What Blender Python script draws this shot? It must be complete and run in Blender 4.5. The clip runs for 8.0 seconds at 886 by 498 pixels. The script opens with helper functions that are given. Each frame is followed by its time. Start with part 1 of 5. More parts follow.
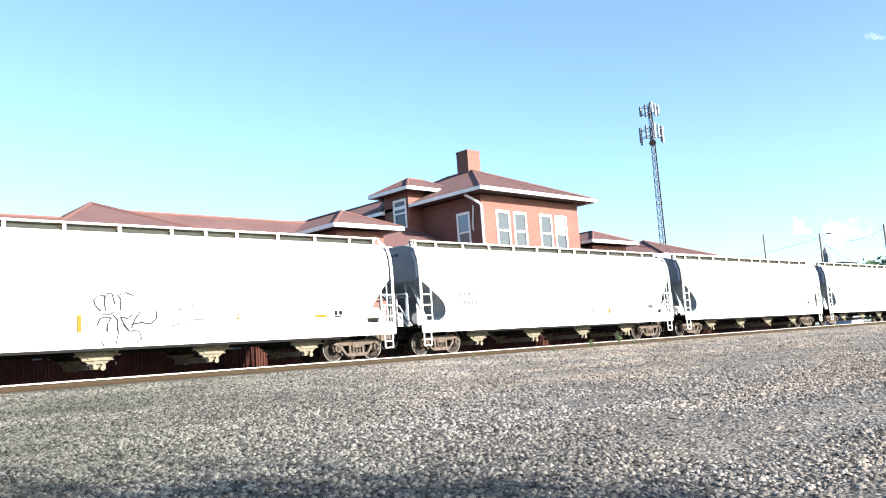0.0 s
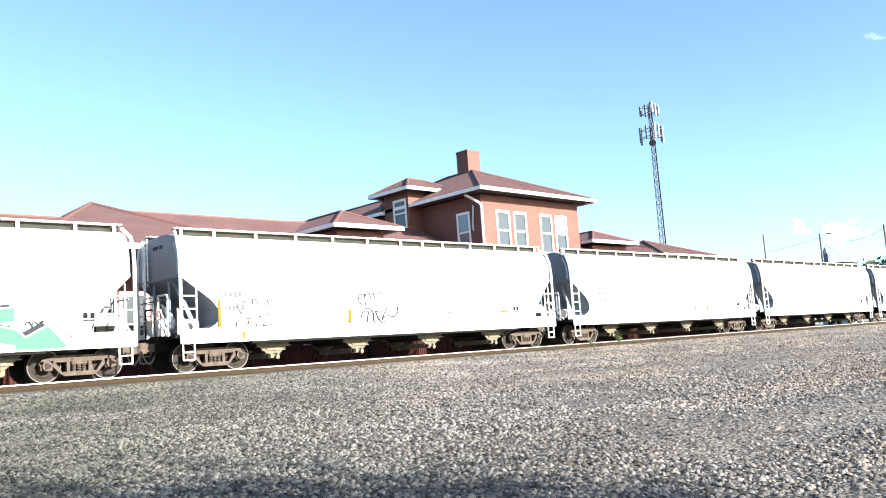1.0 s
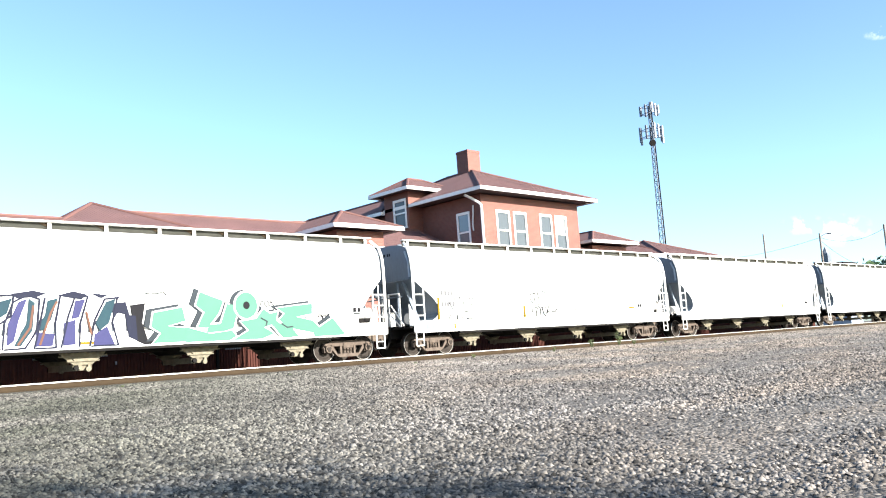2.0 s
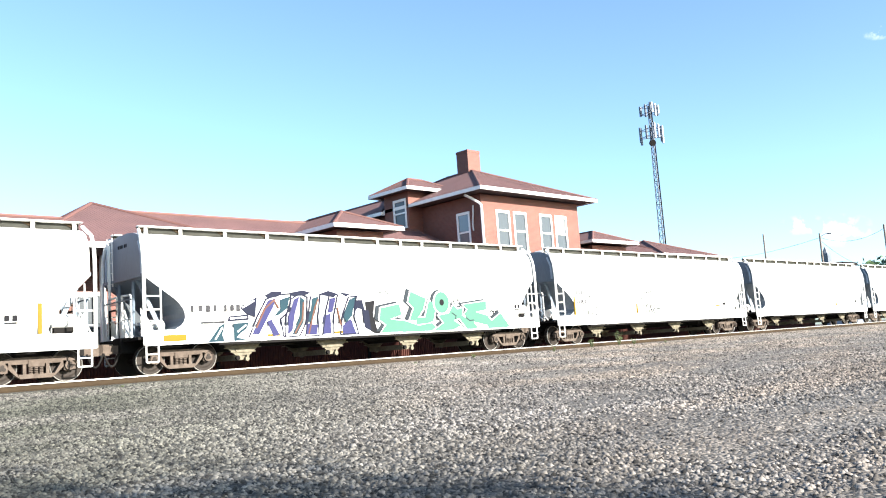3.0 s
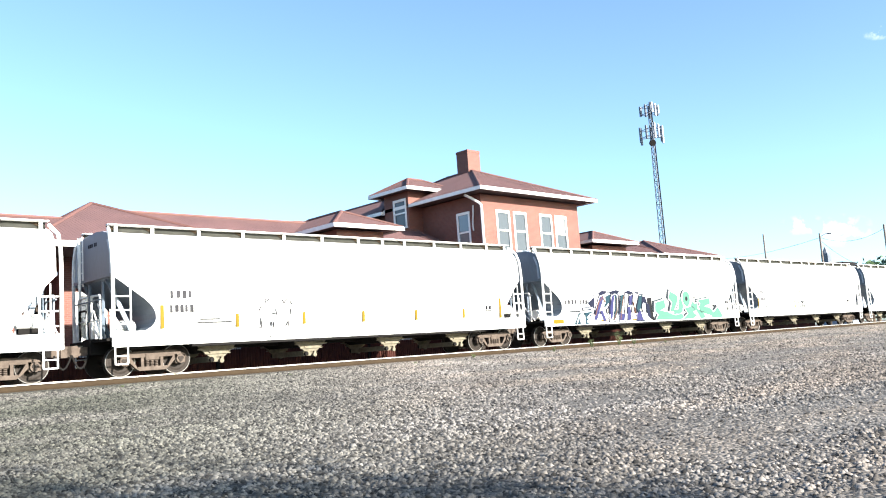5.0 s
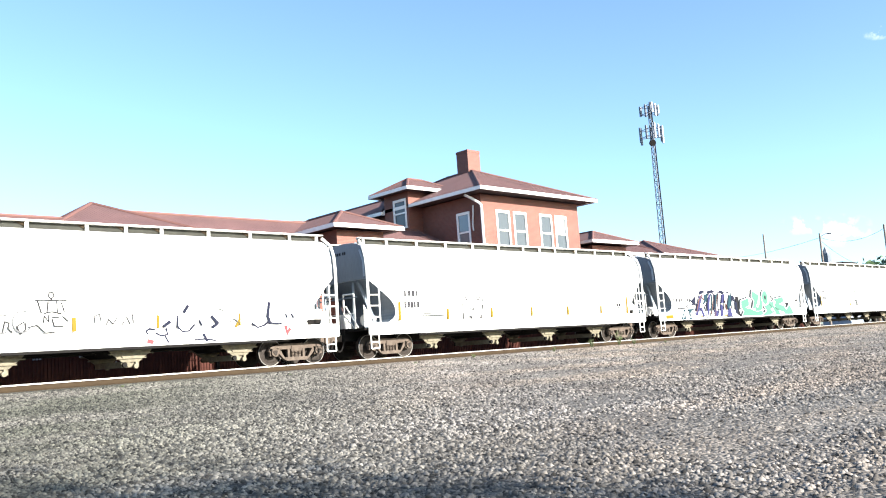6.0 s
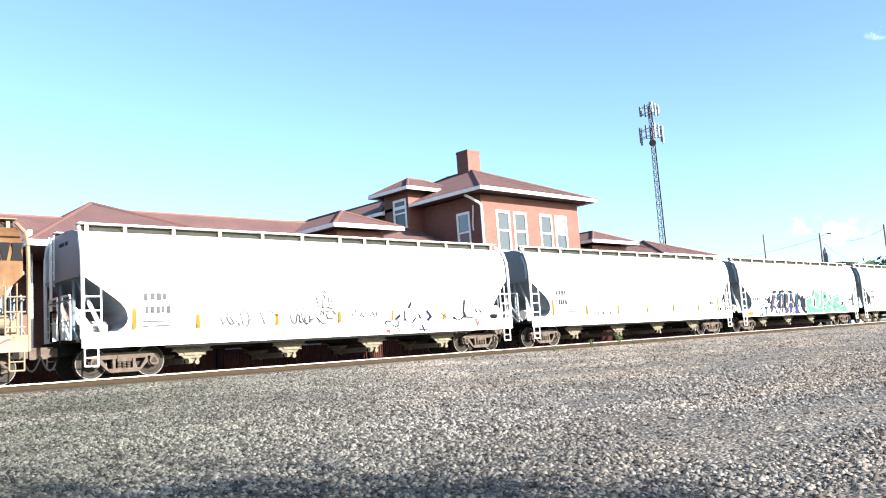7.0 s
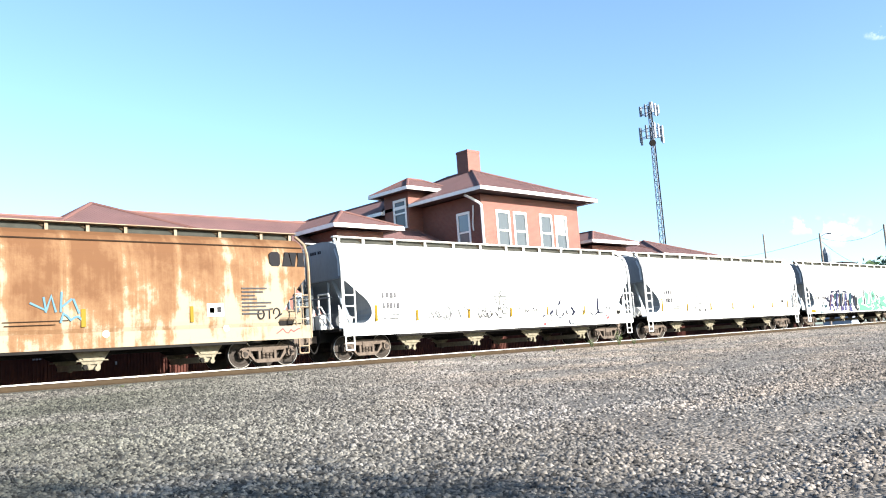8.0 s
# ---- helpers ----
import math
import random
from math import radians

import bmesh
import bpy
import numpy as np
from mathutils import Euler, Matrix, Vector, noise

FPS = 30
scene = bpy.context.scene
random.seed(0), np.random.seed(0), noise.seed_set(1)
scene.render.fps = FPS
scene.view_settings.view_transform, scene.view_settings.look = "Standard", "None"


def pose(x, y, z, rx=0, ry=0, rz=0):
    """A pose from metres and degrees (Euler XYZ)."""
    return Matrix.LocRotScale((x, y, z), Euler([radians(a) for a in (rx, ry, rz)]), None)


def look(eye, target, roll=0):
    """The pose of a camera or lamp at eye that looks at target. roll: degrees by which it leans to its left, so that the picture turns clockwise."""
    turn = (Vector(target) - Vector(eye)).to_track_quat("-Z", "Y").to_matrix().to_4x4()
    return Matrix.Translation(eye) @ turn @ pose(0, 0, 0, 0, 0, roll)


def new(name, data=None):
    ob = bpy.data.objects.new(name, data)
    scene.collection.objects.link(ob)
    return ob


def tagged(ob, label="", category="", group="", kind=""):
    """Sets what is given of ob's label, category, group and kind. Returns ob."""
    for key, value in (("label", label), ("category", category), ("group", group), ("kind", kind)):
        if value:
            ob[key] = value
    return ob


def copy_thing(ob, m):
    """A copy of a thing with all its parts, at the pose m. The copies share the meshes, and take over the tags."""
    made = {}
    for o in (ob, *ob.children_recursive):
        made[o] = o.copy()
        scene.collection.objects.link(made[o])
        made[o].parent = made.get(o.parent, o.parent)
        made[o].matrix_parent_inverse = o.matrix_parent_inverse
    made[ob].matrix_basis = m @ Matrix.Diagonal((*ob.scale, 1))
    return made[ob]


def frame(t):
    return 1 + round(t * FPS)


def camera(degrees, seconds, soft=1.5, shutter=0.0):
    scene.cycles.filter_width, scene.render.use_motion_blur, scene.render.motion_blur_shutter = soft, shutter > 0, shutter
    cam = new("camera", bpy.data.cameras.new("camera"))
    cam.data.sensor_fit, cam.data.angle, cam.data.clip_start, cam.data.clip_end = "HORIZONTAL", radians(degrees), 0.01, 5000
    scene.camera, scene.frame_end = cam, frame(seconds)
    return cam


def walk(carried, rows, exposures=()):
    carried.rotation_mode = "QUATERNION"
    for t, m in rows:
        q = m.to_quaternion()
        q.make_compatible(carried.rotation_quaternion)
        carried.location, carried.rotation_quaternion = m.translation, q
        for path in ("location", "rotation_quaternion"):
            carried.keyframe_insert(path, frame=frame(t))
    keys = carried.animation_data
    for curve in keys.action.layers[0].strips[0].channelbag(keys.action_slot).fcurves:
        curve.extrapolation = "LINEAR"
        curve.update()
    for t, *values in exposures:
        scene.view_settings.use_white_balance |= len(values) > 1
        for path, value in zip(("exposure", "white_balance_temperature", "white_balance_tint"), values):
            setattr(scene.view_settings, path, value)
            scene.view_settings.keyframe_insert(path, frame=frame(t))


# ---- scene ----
cam = camera(56.47, 8.0, soft=1.1)
EYE = Vector((0.0, -25.87, 0.15))
AIM = EYE + Vector((0.68397, 0.71937, 0.12121)) * 10
walk(cam, [(0.0, look(EYE, AIM, -3.957)), (8.0, look(EYE, AIM, -3.957))])

# how far the train has rolled along the track, second by second (metres)
ROLLED = [(0.0, 0.0), (0.5, 4.78), (1.0, 9.57), (1.5, 13.95), (1.7, 16.12), (2.8, 26.25), (3.0, 28.0), (3.5, 32.78),
          (4.0, 37.17), (4.5, 41.91), (4.7, 43.88), (5.8, 54.08), (6.0, 56.15), (6.5, 60.8), (7.0, 65.4), (7.5, 69.8), (8.0, 74.6)]

# ---- light ----
SUN_DIR = Vector((0.235, -0.972, 0.0)).normalized()
SUN_EL = radians(20.5)
world = bpy.data.worlds.new("sky")
scene.world = world
world.use_nodes = True
wn, wl = world.node_tree.nodes, world.node_tree.links
wn.clear()
sky = wn.new("ShaderNodeTexSky")
sky.sky_type = "NISHITA"
sky.sun_disc = False
sky.sun_elevation = SUN_EL
sky.sun_rotation = math.atan2(SUN_DIR.x, SUN_DIR.y)
sky.air_density, sky.dust_density, sky.ozone_density = 0.68, 1.0, 1.1
bg = wn.new("ShaderNodeBackground")
bg.inputs["Strength"].default_value = 0.092
# small white clouds low over the horizon
geo = wn.new("ShaderNodeTexCoord")
noi = wn.new("ShaderNodeTexNoise")
noi.inputs["Scale"].default_value = 52.0
noi.inputs["Detail"].default_value = 6.0
noi.inputs["Roughness"].default_value = 0.6
wl.new(geo.outputs["Generated"], noi.inputs["Vector"])


def cloud_mask(direction, radius, flat):
    sub = wn.new("ShaderNodeVectorMath")
    sub.operation = "SUBTRACT"
    wl.new(geo.outputs["Generated"], sub.inputs[0])
    sub.inputs[1].default_value = Vector(direction).normalized()
    sc = wn.new("ShaderNodeVectorMath")
    sc.operation = "MULTIPLY"
    wl.new(sub.outputs[0], sc.inputs[0])
    sc.inputs[1].default_value = (1 / radius, 1 / radius, flat / radius)
    ln = wn.new("ShaderNodeVectorMath")
    ln.operation = "LENGTH"
    wl.new(sc.outputs[0], ln.inputs[0])
    mr = wn.new("ShaderNodeMapRange")
    mr.inputs["From Min"].default_value, mr.inputs["From Max"].default_value = 1.0, 0.2
    mr.inputs["To Min"].default_value, mr.inputs["To Max"].default_value = 0.0, 1.0
    wl.new(ln.outputs["Value"], mr.inputs["Value"])
    return mr.outputs["Result"]


def wmath(op, a, b):
    n = wn.new("ShaderNodeMath")
    n.operation = op
    n.use_clamp = True
    for i, v in enumerate((a, b)):
        if isinstance(v, (int, float)):
            n.inputs[i].default_value = v
        else:
            wl.new(v, n.inputs[i])
    return n.outputs[0]


CLOUDS = [((0.9164, 0.3847, 0.1106), 0.026, 2.2), ((0.9321, 0.3482, 0.0994), 0.034, 1.8), ((0.9248, 0.3659, 0.1043), 0.020, 2.5), ((0.9147, 0.2736, 0.2973), 0.022, 2.6)]
total = 0.0
for d, r, fl in CLOUDS:
    total = wmath("ADD", total, cloud_mask(d, r, fl))
thr = wmath("MULTIPLY", wmath("SUBTRACT", noi.outputs["Fac"], 0.47), 7.0)
dens = wmath("MULTIPLY", wmath("MULTIPLY", total, thr), 0.8)
mix = wn.new("ShaderNodeMix")
mix.data_type = "RGBA"
wl.new(dens, mix.inputs["Factor"])
tint = wn.new("ShaderNodeMix")
tint.data_type, tint.blend_type = "RGBA", "MULTIPLY"
tint.inputs["Factor"].default_value = 1.0
tint.inputs["B"].default_value = (0.93, 1.07, 1.10, 1)
wl.new(sky.outputs["Color"], tint.inputs["A"])
wl.new(tint.outputs["Result"], mix.inputs["A"])
mix.inputs["B"].default_value = (5.2, 5.3, 5.4, 1)
wl.new(mix.outputs["Result"], bg.inputs["Color"])
wo = wn.new("ShaderNodeOutputWorld")
wl.new(bg.outputs[0], wo.inputs["Surface"])

sun_data = bpy.data.lights.new("sun", "SUN")
sun_data.energy = 5.0
sun_data.angle = radians(0.55)
sun_data.color = (1.0, 0.95, 0.87)
sun = new("sun", sun_data)
to_sun = Vector((SUN_DIR.x * math.cos(SUN_EL), SUN_DIR.y * math.cos(SUN_EL), math.sin(SUN_EL)))
sun.matrix_world = look(to_sun * 80, (0, 0, 0))
scene.view_settings.exposure = 2.02


# ---- materials ----
def material(name, base, dark=None, rough=0.7, metal=0.0, scale=4.0, fine=40.0, bump=0.1, amount=0.6, island=0.0, stretch=(1, 1, 1), spec=0.4, per_object=0.0):
    """A two-scale surface: base colour drifting to dark over large stains and fine grain."""
    m = bpy.data.materials.new(name)
    m.use_nodes = True
    n, l = m.node_tree.nodes, m.node_tree.links
    p = n["Principled BSDF"]
    p.inputs["Roughness"].default_value, p.inputs["Metallic"].default_value = rough, metal
    p.inputs["Specular IOR Level"].default_value = spec
    dark = dark or tuple(c * 0.6 for c in base)
    tc = n.new("ShaderNodeTexCoord")
    mp = n.new("ShaderNodeMapping")
    mp.inputs["Scale"].default_value = stretch
    l.new(tc.outputs["Object"], mp.inputs["Vector"])
    big, small = n.new("ShaderNodeTexNoise"), n.new("ShaderNodeTexNoise")
    big.inputs["Scale"].default_value, big.inputs["Detail"].default_value = scale, 5.0
    small.inputs["Scale"].default_value, small.inputs["Detail"].default_value = fine, 3.0
    for t in (big, small):
        l.new(mp.outputs[0], t.inputs["Vector"])
    add = n.new("ShaderNodeMath")
    add.operation = "MULTIPLY_ADD"
    l.new(small.outputs["Fac"], add.inputs[0])
    add.inputs[1].default_value = 0.45
    l.new(big.outputs["Fac"], add.inputs[2])
    mr = n.new("ShaderNodeMapRange")
    mr.inputs["From Min"].default_value, mr.inputs["From Max"].default_value = 0.5, 1.0
    mr.inputs["To Max"].default_value = amount
    l.new(add.outputs[0], mr.inputs["Value"])
    mx = n.new("ShaderNodeMix")
    mx.data_type = "RGBA"
    mx.inputs["A"].default_value, mx.inputs["B"].default_value = (*base, 1), (*dark, 1)
    l.new(mr.outputs[0], mx.inputs["Factor"])
    out = mx.outputs["Result"]
    if island or per_object:
        hs = n.new("ShaderNodeHueSaturation")
        rnd = n.new("ShaderNodeNewGeometry").outputs["Random Per Island"] if island else n.new("ShaderNodeObjectInfo").outputs["Random"]
        rr = n.new("ShaderNodeMapRange")
        k = island or per_object
        rr.inputs["To Min"].default_value, rr.inputs["To Max"].default_value = 1 - k, 1 + k
        l.new(rnd, rr.inputs["Value"])
        l.new(rr.outputs[0], hs.inputs["Value"])
        l.new(out, hs.inputs["Color"])
        out = hs.outputs[0]
    l.new(out, p.inputs["Base Color"])
    if bump:
        b = n.new("ShaderNodeBump")
        b.inputs["Strength"].default_value, b.inputs["Distance"].default_value = bump, 0.02
        l.new(small.outputs["Fac"], b.inputs["Height"])
        l.new(b.outputs[0], p.inputs["Normal"])
    return m


def brick_material(name, c1, c2, mortar):
    m = material(name, c1)
    n, l = m.node_tree.nodes, m.node_tree.links
    p = n["Principled BSDF"]
    tc = n.new("ShaderNodeTexCoord")
    sx = n.new("ShaderNodeSeparateXYZ")
    l.new(tc.outputs["Object"], sx.inputs[0])
    ad = n.new("ShaderNodeMath")
    l.new(sx.outputs[0], ad.inputs[0])
    l.new(sx.outputs[1], ad.inputs[1])
    cb = n.new("ShaderNodeCombineXYZ")
    l.new(ad.outputs[0], cb.inputs[0])
    l.new(sx.outputs[2], cb.inputs[1])
    br = n.new("ShaderNodeTexBrick")
    br.inputs["Scale"].default_value = 1.0
    br.inputs["Brick Width"].default_value, br.inputs["Row Height"].default_value = 0.215, 0.075
    br.inputs["Mortar Size"].default_value = 0.008
    br.inputs["Color1"].default_value, br.inputs["Color2"].default_value = (*c1, 1), (*c2, 1)
    br.inputs["Mortar"].default_value = (*mortar, 1)
    l.new(cb.outputs[0], br.inputs["Vector"])
    nz = n.new("ShaderNodeTexNoise")
    nz.inputs["Scale"].default_value, nz.inputs["Detail"].default_value = 0.9, 6.0
    l.new(tc.outputs["Object"], nz.inputs["Vector"])
    rr = n.new("ShaderNodeMapRange")
    rr.inputs["To Min"].default_value, rr.inputs["To Max"].default_value = 0.7, 1.3
    l.new(nz.outputs["Fac"], rr.inputs["Value"])
    hs = n.new("ShaderNodeHueSaturation")
    l.new(rr.outputs[0], hs.inputs["Value"])
    l.new(br.outputs["Color"], hs.inputs["Color"])
    l.new(hs.outputs[0], p.inputs["Base Color"])
    b = n.new("ShaderNodeBump")
    b.inputs["Strength"].default_value, b.inputs["Distance"].default_value = 0.05, 0.002
    l.new(br.outputs["Fac"], b.inputs["Height"])
    b.invert = True
    l.new(b.outputs[0], p.inputs["Normal"])
    return m


def car_paint(name, base, stain, streak, rough=0.45):
    """Painted steel with vertical streaks of dirt or rust and a grubbier lower edge of uneven height."""
    m = material(name, base, stain, rough=rough, scale=0.5, fine=12, bump=0.04, amount=streak)
    n, l = m.node_tree.nodes, m.node_tree.links
    for nd in n:
        if nd.type == "MAPPING":
            nd.inputs["Scale"].default_value = (2.2, 1.0, 0.35)
    return m


WHITE = car_paint("white_car_paint", (0.80, 0.80, 0.78), (0.62, 0.60, 0.56), 0.5)
WHITE_TRIM = material("white_steel", (0.78, 0.78, 0.76), (0.5, 0.46, 0.42), rough=0.5, scale=2, bump=0.03)


def rust_material():
    """Faded tan paint eaten by rust: streaks run down from the roof, paler bands follow the welded seams."""
    m = bpy.data.materials.new("rusted_tan_paint")
    m.use_nodes = True
    n, l = m.node_tree.nodes, m.node_tree.links
    p = n["Principled BSDF"]
    p.inputs["Roughness"].default_value = 0.8
    p.inputs["Specular IOR Level"].default_value = 0.12
    tc = n.new("ShaderNodeTexCoord")

    def tex(scale, size, detail=5.0):
        mp = n.new("ShaderNodeMapping")
        mp.inputs["Scale"].default_value = scale
        l.new(tc.outputs["Object"], mp.inputs["Vector"])
        t = n.new("ShaderNodeTexNoise")
        t.inputs["Scale"].default_value, t.inputs["Detail"].default_value, t.inputs["Roughness"].default_value = size, detail, 0.65
        l.new(mp.outputs[0], t.inputs["Vector"])
        return t.outputs["Fac"]

    def mth(op, a, b):
        k = n.new("ShaderNodeMath")
        k.operation = op
        for i, v in enumerate((a, b)):
            if isinstance(v, (int, float)):
                k.inputs[i].default_value = v
            else:
                l.new(v, k.inputs[i])
        return k.outputs[0]
    patches, streaks, grain = tex((0.55, 1, 0.55), 1.3), tex((3.2, 1, 0.16), 1.6), tex((5, 5, 9), 6.0, 3.0)
    sx = n.new("ShaderNodeSeparateXYZ")
    l.new(tc.outputs["Object"], sx.inputs[0])
    seam = mth("PINGPONG", mth("ADD", sx.outputs[0], -0.93), 0.86)
    seam = mth("MINIMUM", mth("MULTIPLY", mth("ADD", seam, mth("MULTIPLY", streaks, 0.16)), 3.0), 1.0)
    v = mth("ADD", mth("MULTIPLY", patches, 1.5), mth("MULTIPLY", streaks, 0.75))
    v = mth("ADD", v, mth("MULTIPLY", grain, 0.35))
    v = mth("ADD", v, mth("MULTIPLY", seam, 0.36))
    v = mth("ADD", v, mth("MULTIPLY", mth("SUBTRACT", sx.outputs[2], 2.5), 0.15))
    v = mth("SUBTRACT", v, mth("MULTIPLY", sx.outputs[0], 0.03))
    ramp = n.new("ShaderNodeValToRGB")
    e = ramp.color_ramp.elements
    e[0].position, e[0].color = 0.36, (0.205, 0.172, 0.125, 1)
    e[1].position, e[1].color = 0.86, (0.090, 0.044, 0.021, 1)
    mid = ramp.color_ramp.elements.new(0.52)
    mid.color = (0.140, 0.080, 0.042, 1)
    l.new(mth("SUBTRACT", v, 0.93), ramp.inputs[0])
    l.new(ramp.outputs[0], p.inputs["Base Color"])
    b = n.new("ShaderNodeBump")
    b.inputs["Strength"].default_value, b.inputs["Distance"].default_value = 0.15, 0.01
    l.new(grain, b.inputs["Height"])
    l.new(b.outputs[0], p.inputs["Normal"])
    return m


RUST_PAINT = rust_material()
RUST_DARK = material("dark_rust", (0.022, 0.013, 0.008), rough=0.9, spec=0.10)
RUST_TRIM = material("rusted_tan_steel", (0.22, 0.18, 0.13), (0.13, 0.07, 0.035), rough=0.8, scale=3, spec=0.15)
# blue-grey of car ends turned from the sun, put into their colour
END_SHADE_GREY = car_paint("shade_grey_end", (0.15, 0.19, 0.235), (0.09, 0.11, 0.135), 0.7)
END_EDGE = material("pale_end_edge", (0.36, 0.43, 0.50), (0.22, 0.27, 0.33), rough=0.5, scale=3)
# near-black steel; beneath the cars this colour also carries the deep shade
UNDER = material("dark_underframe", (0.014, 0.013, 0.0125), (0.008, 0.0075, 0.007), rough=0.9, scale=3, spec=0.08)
COAMING = material("dark_mottled_coaming", (0.045, 0.046, 0.040), (0.010, 0.010, 0.009), rough=0.9, spec=0.05, scale=2)
OUTLET = material("tan_hopper_outlet", (0.175, 0.155, 0.112), (0.04, 0.035, 0.025), rough=0.7, scale=7, spec=0.15)
TRUCK = material("dusty_truck_steel", (0.105, 0.083, 0.068), (0.030, 0.022, 0.017), rough=0.85, scale=6, bump=0.2, spec=0.12)
WHEEL = material("wheel_steel", (0.030, 0.024, 0.020), (0.010, 0.008, 0.007), rough=0.6, metal=0.0, scale=6, spec=0.12)
TREAD = material("bright_tread", (0.40, 0.38, 0.35), rough=0.5, metal=0.5)
RAIL_SIDE = material("rusty_rail", (0.040, 0.028, 0.017), (0.026, 0.018, 0.011), rough=0.9, scale=3, spec=0.10)
RAIL_TOP = material("polished_rail_head", (0.62, 0.60, 0.57), (0.45, 0.42, 0.38), rough=0.4, metal=0.55, bump=0.0)
TIE = material("weathered_tie", (0.046, 0.035, 0.024), (0.025, 0.02, 0.015), rough=0.95, scale=5, per_object=0.3, spec=0.10)
BRICK = brick_material("red_brick", (0.150, 0.047, 0.031), (0.112, 0.035, 0.025), (0.14, 0.085, 0.068))
TILE = material("red_roof_tile", (0.120, 0.062, 0.058), (0.082, 0.044, 0.043), rough=0.8, scale=0.7, fine=14, bump=0, amount=0.9)
TILE_RIDGE = material("ridge_tile", (0.125, 0.058, 0.048), (0.085, 0.042, 0.037), rough=0.7, scale=2)
WHITE_WOOD = material("white_painted_wood", (0.78, 0.78, 0.76), (0.6, 0.58, 0.55), rough=0.55, scale=1.5, bump=0.04)
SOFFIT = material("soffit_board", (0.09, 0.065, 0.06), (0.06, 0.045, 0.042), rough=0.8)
PANE = material("window_pane", (0.13, 0.16, 0.175), (0.09, 0.11, 0.125), rough=0.08, scale=0.8, bump=0.0, spec=0.8)
BLIND = material("pale_blind", (0.062, 0.072, 0.078), (0.048, 0.056, 0.062), rough=0.2, bump=0.0)
LOUVRE = material("pale_grey_louvre", (0.30, 0.31, 0.33), (0.2, 0.2, 0.22), rough=0.6)
BRIGHT_BLIND = material("white_blind", (0.16, 0.17, 0.17), (0.12, 0.13, 0.13), rough=0.3, bump=0.0)
# red-brown wall, darkened in its colour for the shade of the train
DARKWALL = material("shade_dark_ribbed_wall", (0.062, 0.023, 0.017), (0.032, 0.013, 0.011), rough=0.8, spec=0.08)
GALV = material("galvanised_steel", (0.13, 0.145, 0.17), (0.08, 0.09, 0.11), rough=0.5, metal=0.4, scale=3)
ANTENNA = material("antenna_white", (0.40, 0.43, 0.47), (0.2, 0.22, 0.26), rough=0.5)
POLE_WOOD = material("pole_wood", (0.17, 0.145, 0.13), (0.09, 0.075, 0.065), rough=0.9, scale=2)
LEAF = material("tree_leaf", (0.055, 0.10, 0.03), (0.03, 0.055, 0.018), rough=0.6, island=0.5)
WEED = material("weed_leaf", (0.062, 0.085, 0.028), (0.045, 0.055, 0.02), rough=0.6, island=0.4)
BARK = material("bark", (0.12, 0.085, 0.06), (0.06, 0.045, 0.03), rough=0.95, scale=6, bump=0.4)
YELLOW = material("yellow_decal", (0.15, 0.098, 0.005), (0.12, 0.075, 0.005), rough=0.5, bump=0, spec=0.08)
INK = material("black_marking", (0.009, 0.009, 0.011), rough=0.7, bump=0, spec=0.1)
SCRAWL = material("thin_dark_marker", (0.018, 0.018, 0.020), (0.055, 0.055, 0.058), rough=0.6, bump=0, scale=5, spec=0.06)
SHADE_INK = material("charcoal_spray_paint", (0.022, 0.028, 0.034), (0.014, 0.018, 0.022), rough=0.6, bump=0, spec=0.1)
PALEST = material("faint_blue_haze", (0.24, 0.275, 0.28), (0.3, 0.31, 0.31), rough=0.5, bump=0, spec=0.10)
INK2 = material("black_print", (0.02, 0.02, 0.022), rough=0.6, bump=0, spec=0.08)
GREY_INK = material("faded_marking", (0.022, 0.022, 0.025), (0.065, 0.065, 0.07), rough=0.6, bump=0, scale=5, spec=0.08)
FADED = material("half_faded_marking", (0.055, 0.055, 0.06), (0.10, 0.10, 0.105), rough=0.7, bump=0, scale=5, spec=0.08)
PALE_INK = material("very_faded_marking", (0.12, 0.12, 0.125), rough=0.6, bump=0, spec=0.08)
PALEBLUE = material("pale_blue_patch", (0.15, 0.185, 0.20), rough=0.5, bump=0, spec=0.10)
MINT = material("mint_spray_paint", (0.060, 0.150, 0.110), (0.05, 0.13, 0.095), rough=0.5, bump=0, scale=1.5, spec=0.06)
NAVY = material("navy_spray_paint", (0.008, 0.010, 0.024), (0.006, 0.008, 0.018), rough=0.6, bump=0, spec=0.1)
LILAC = material("lilac_spray_paint", (0.030, 0.030, 0.085), (0.022, 0.024, 0.065), rough=0.5, bump=0, spec=0.06)
TEAL = material("teal_spray_paint", (0.011, 0.034, 0.044), (0.008, 0.022, 0.036), rough=0.6, spec=0.1, bump=0)
RUSTY = material("rust_spray_paint", (0.10, 0.045, 0.03), rough=0.5, bump=0, spec=0.08)
SKYBLUE = material("sky_blue_spray_paint", (0.06, 0.13, 0.175), rough=0.5, bump=0, spec=0.08)
RED = material("red_spray_paint", (0.16, 0.045, 0.05), rough=0.5, bump=0, spec=0.08)


# ---- mesh helpers ----
def box(bm, x0, x1, y0, y1, z0, z1):
    v = [bm.verts.new(c) for c in ((x0, y0, z0), (x1, y0, z0), (x1, y1, z0), (x0, y1, z0), (x0, y0, z1), (x1, y0, z1), (x1, y1, z1), (x0, y1, z1))]
    for f in ((3, 2, 1, 0), (4, 5, 6, 7), (0, 1, 5, 4), (1, 2, 6, 5), (2, 3, 7, 6), (3, 0, 4, 7)):
        bm.faces.new([v[i] for i in f])
    return bm


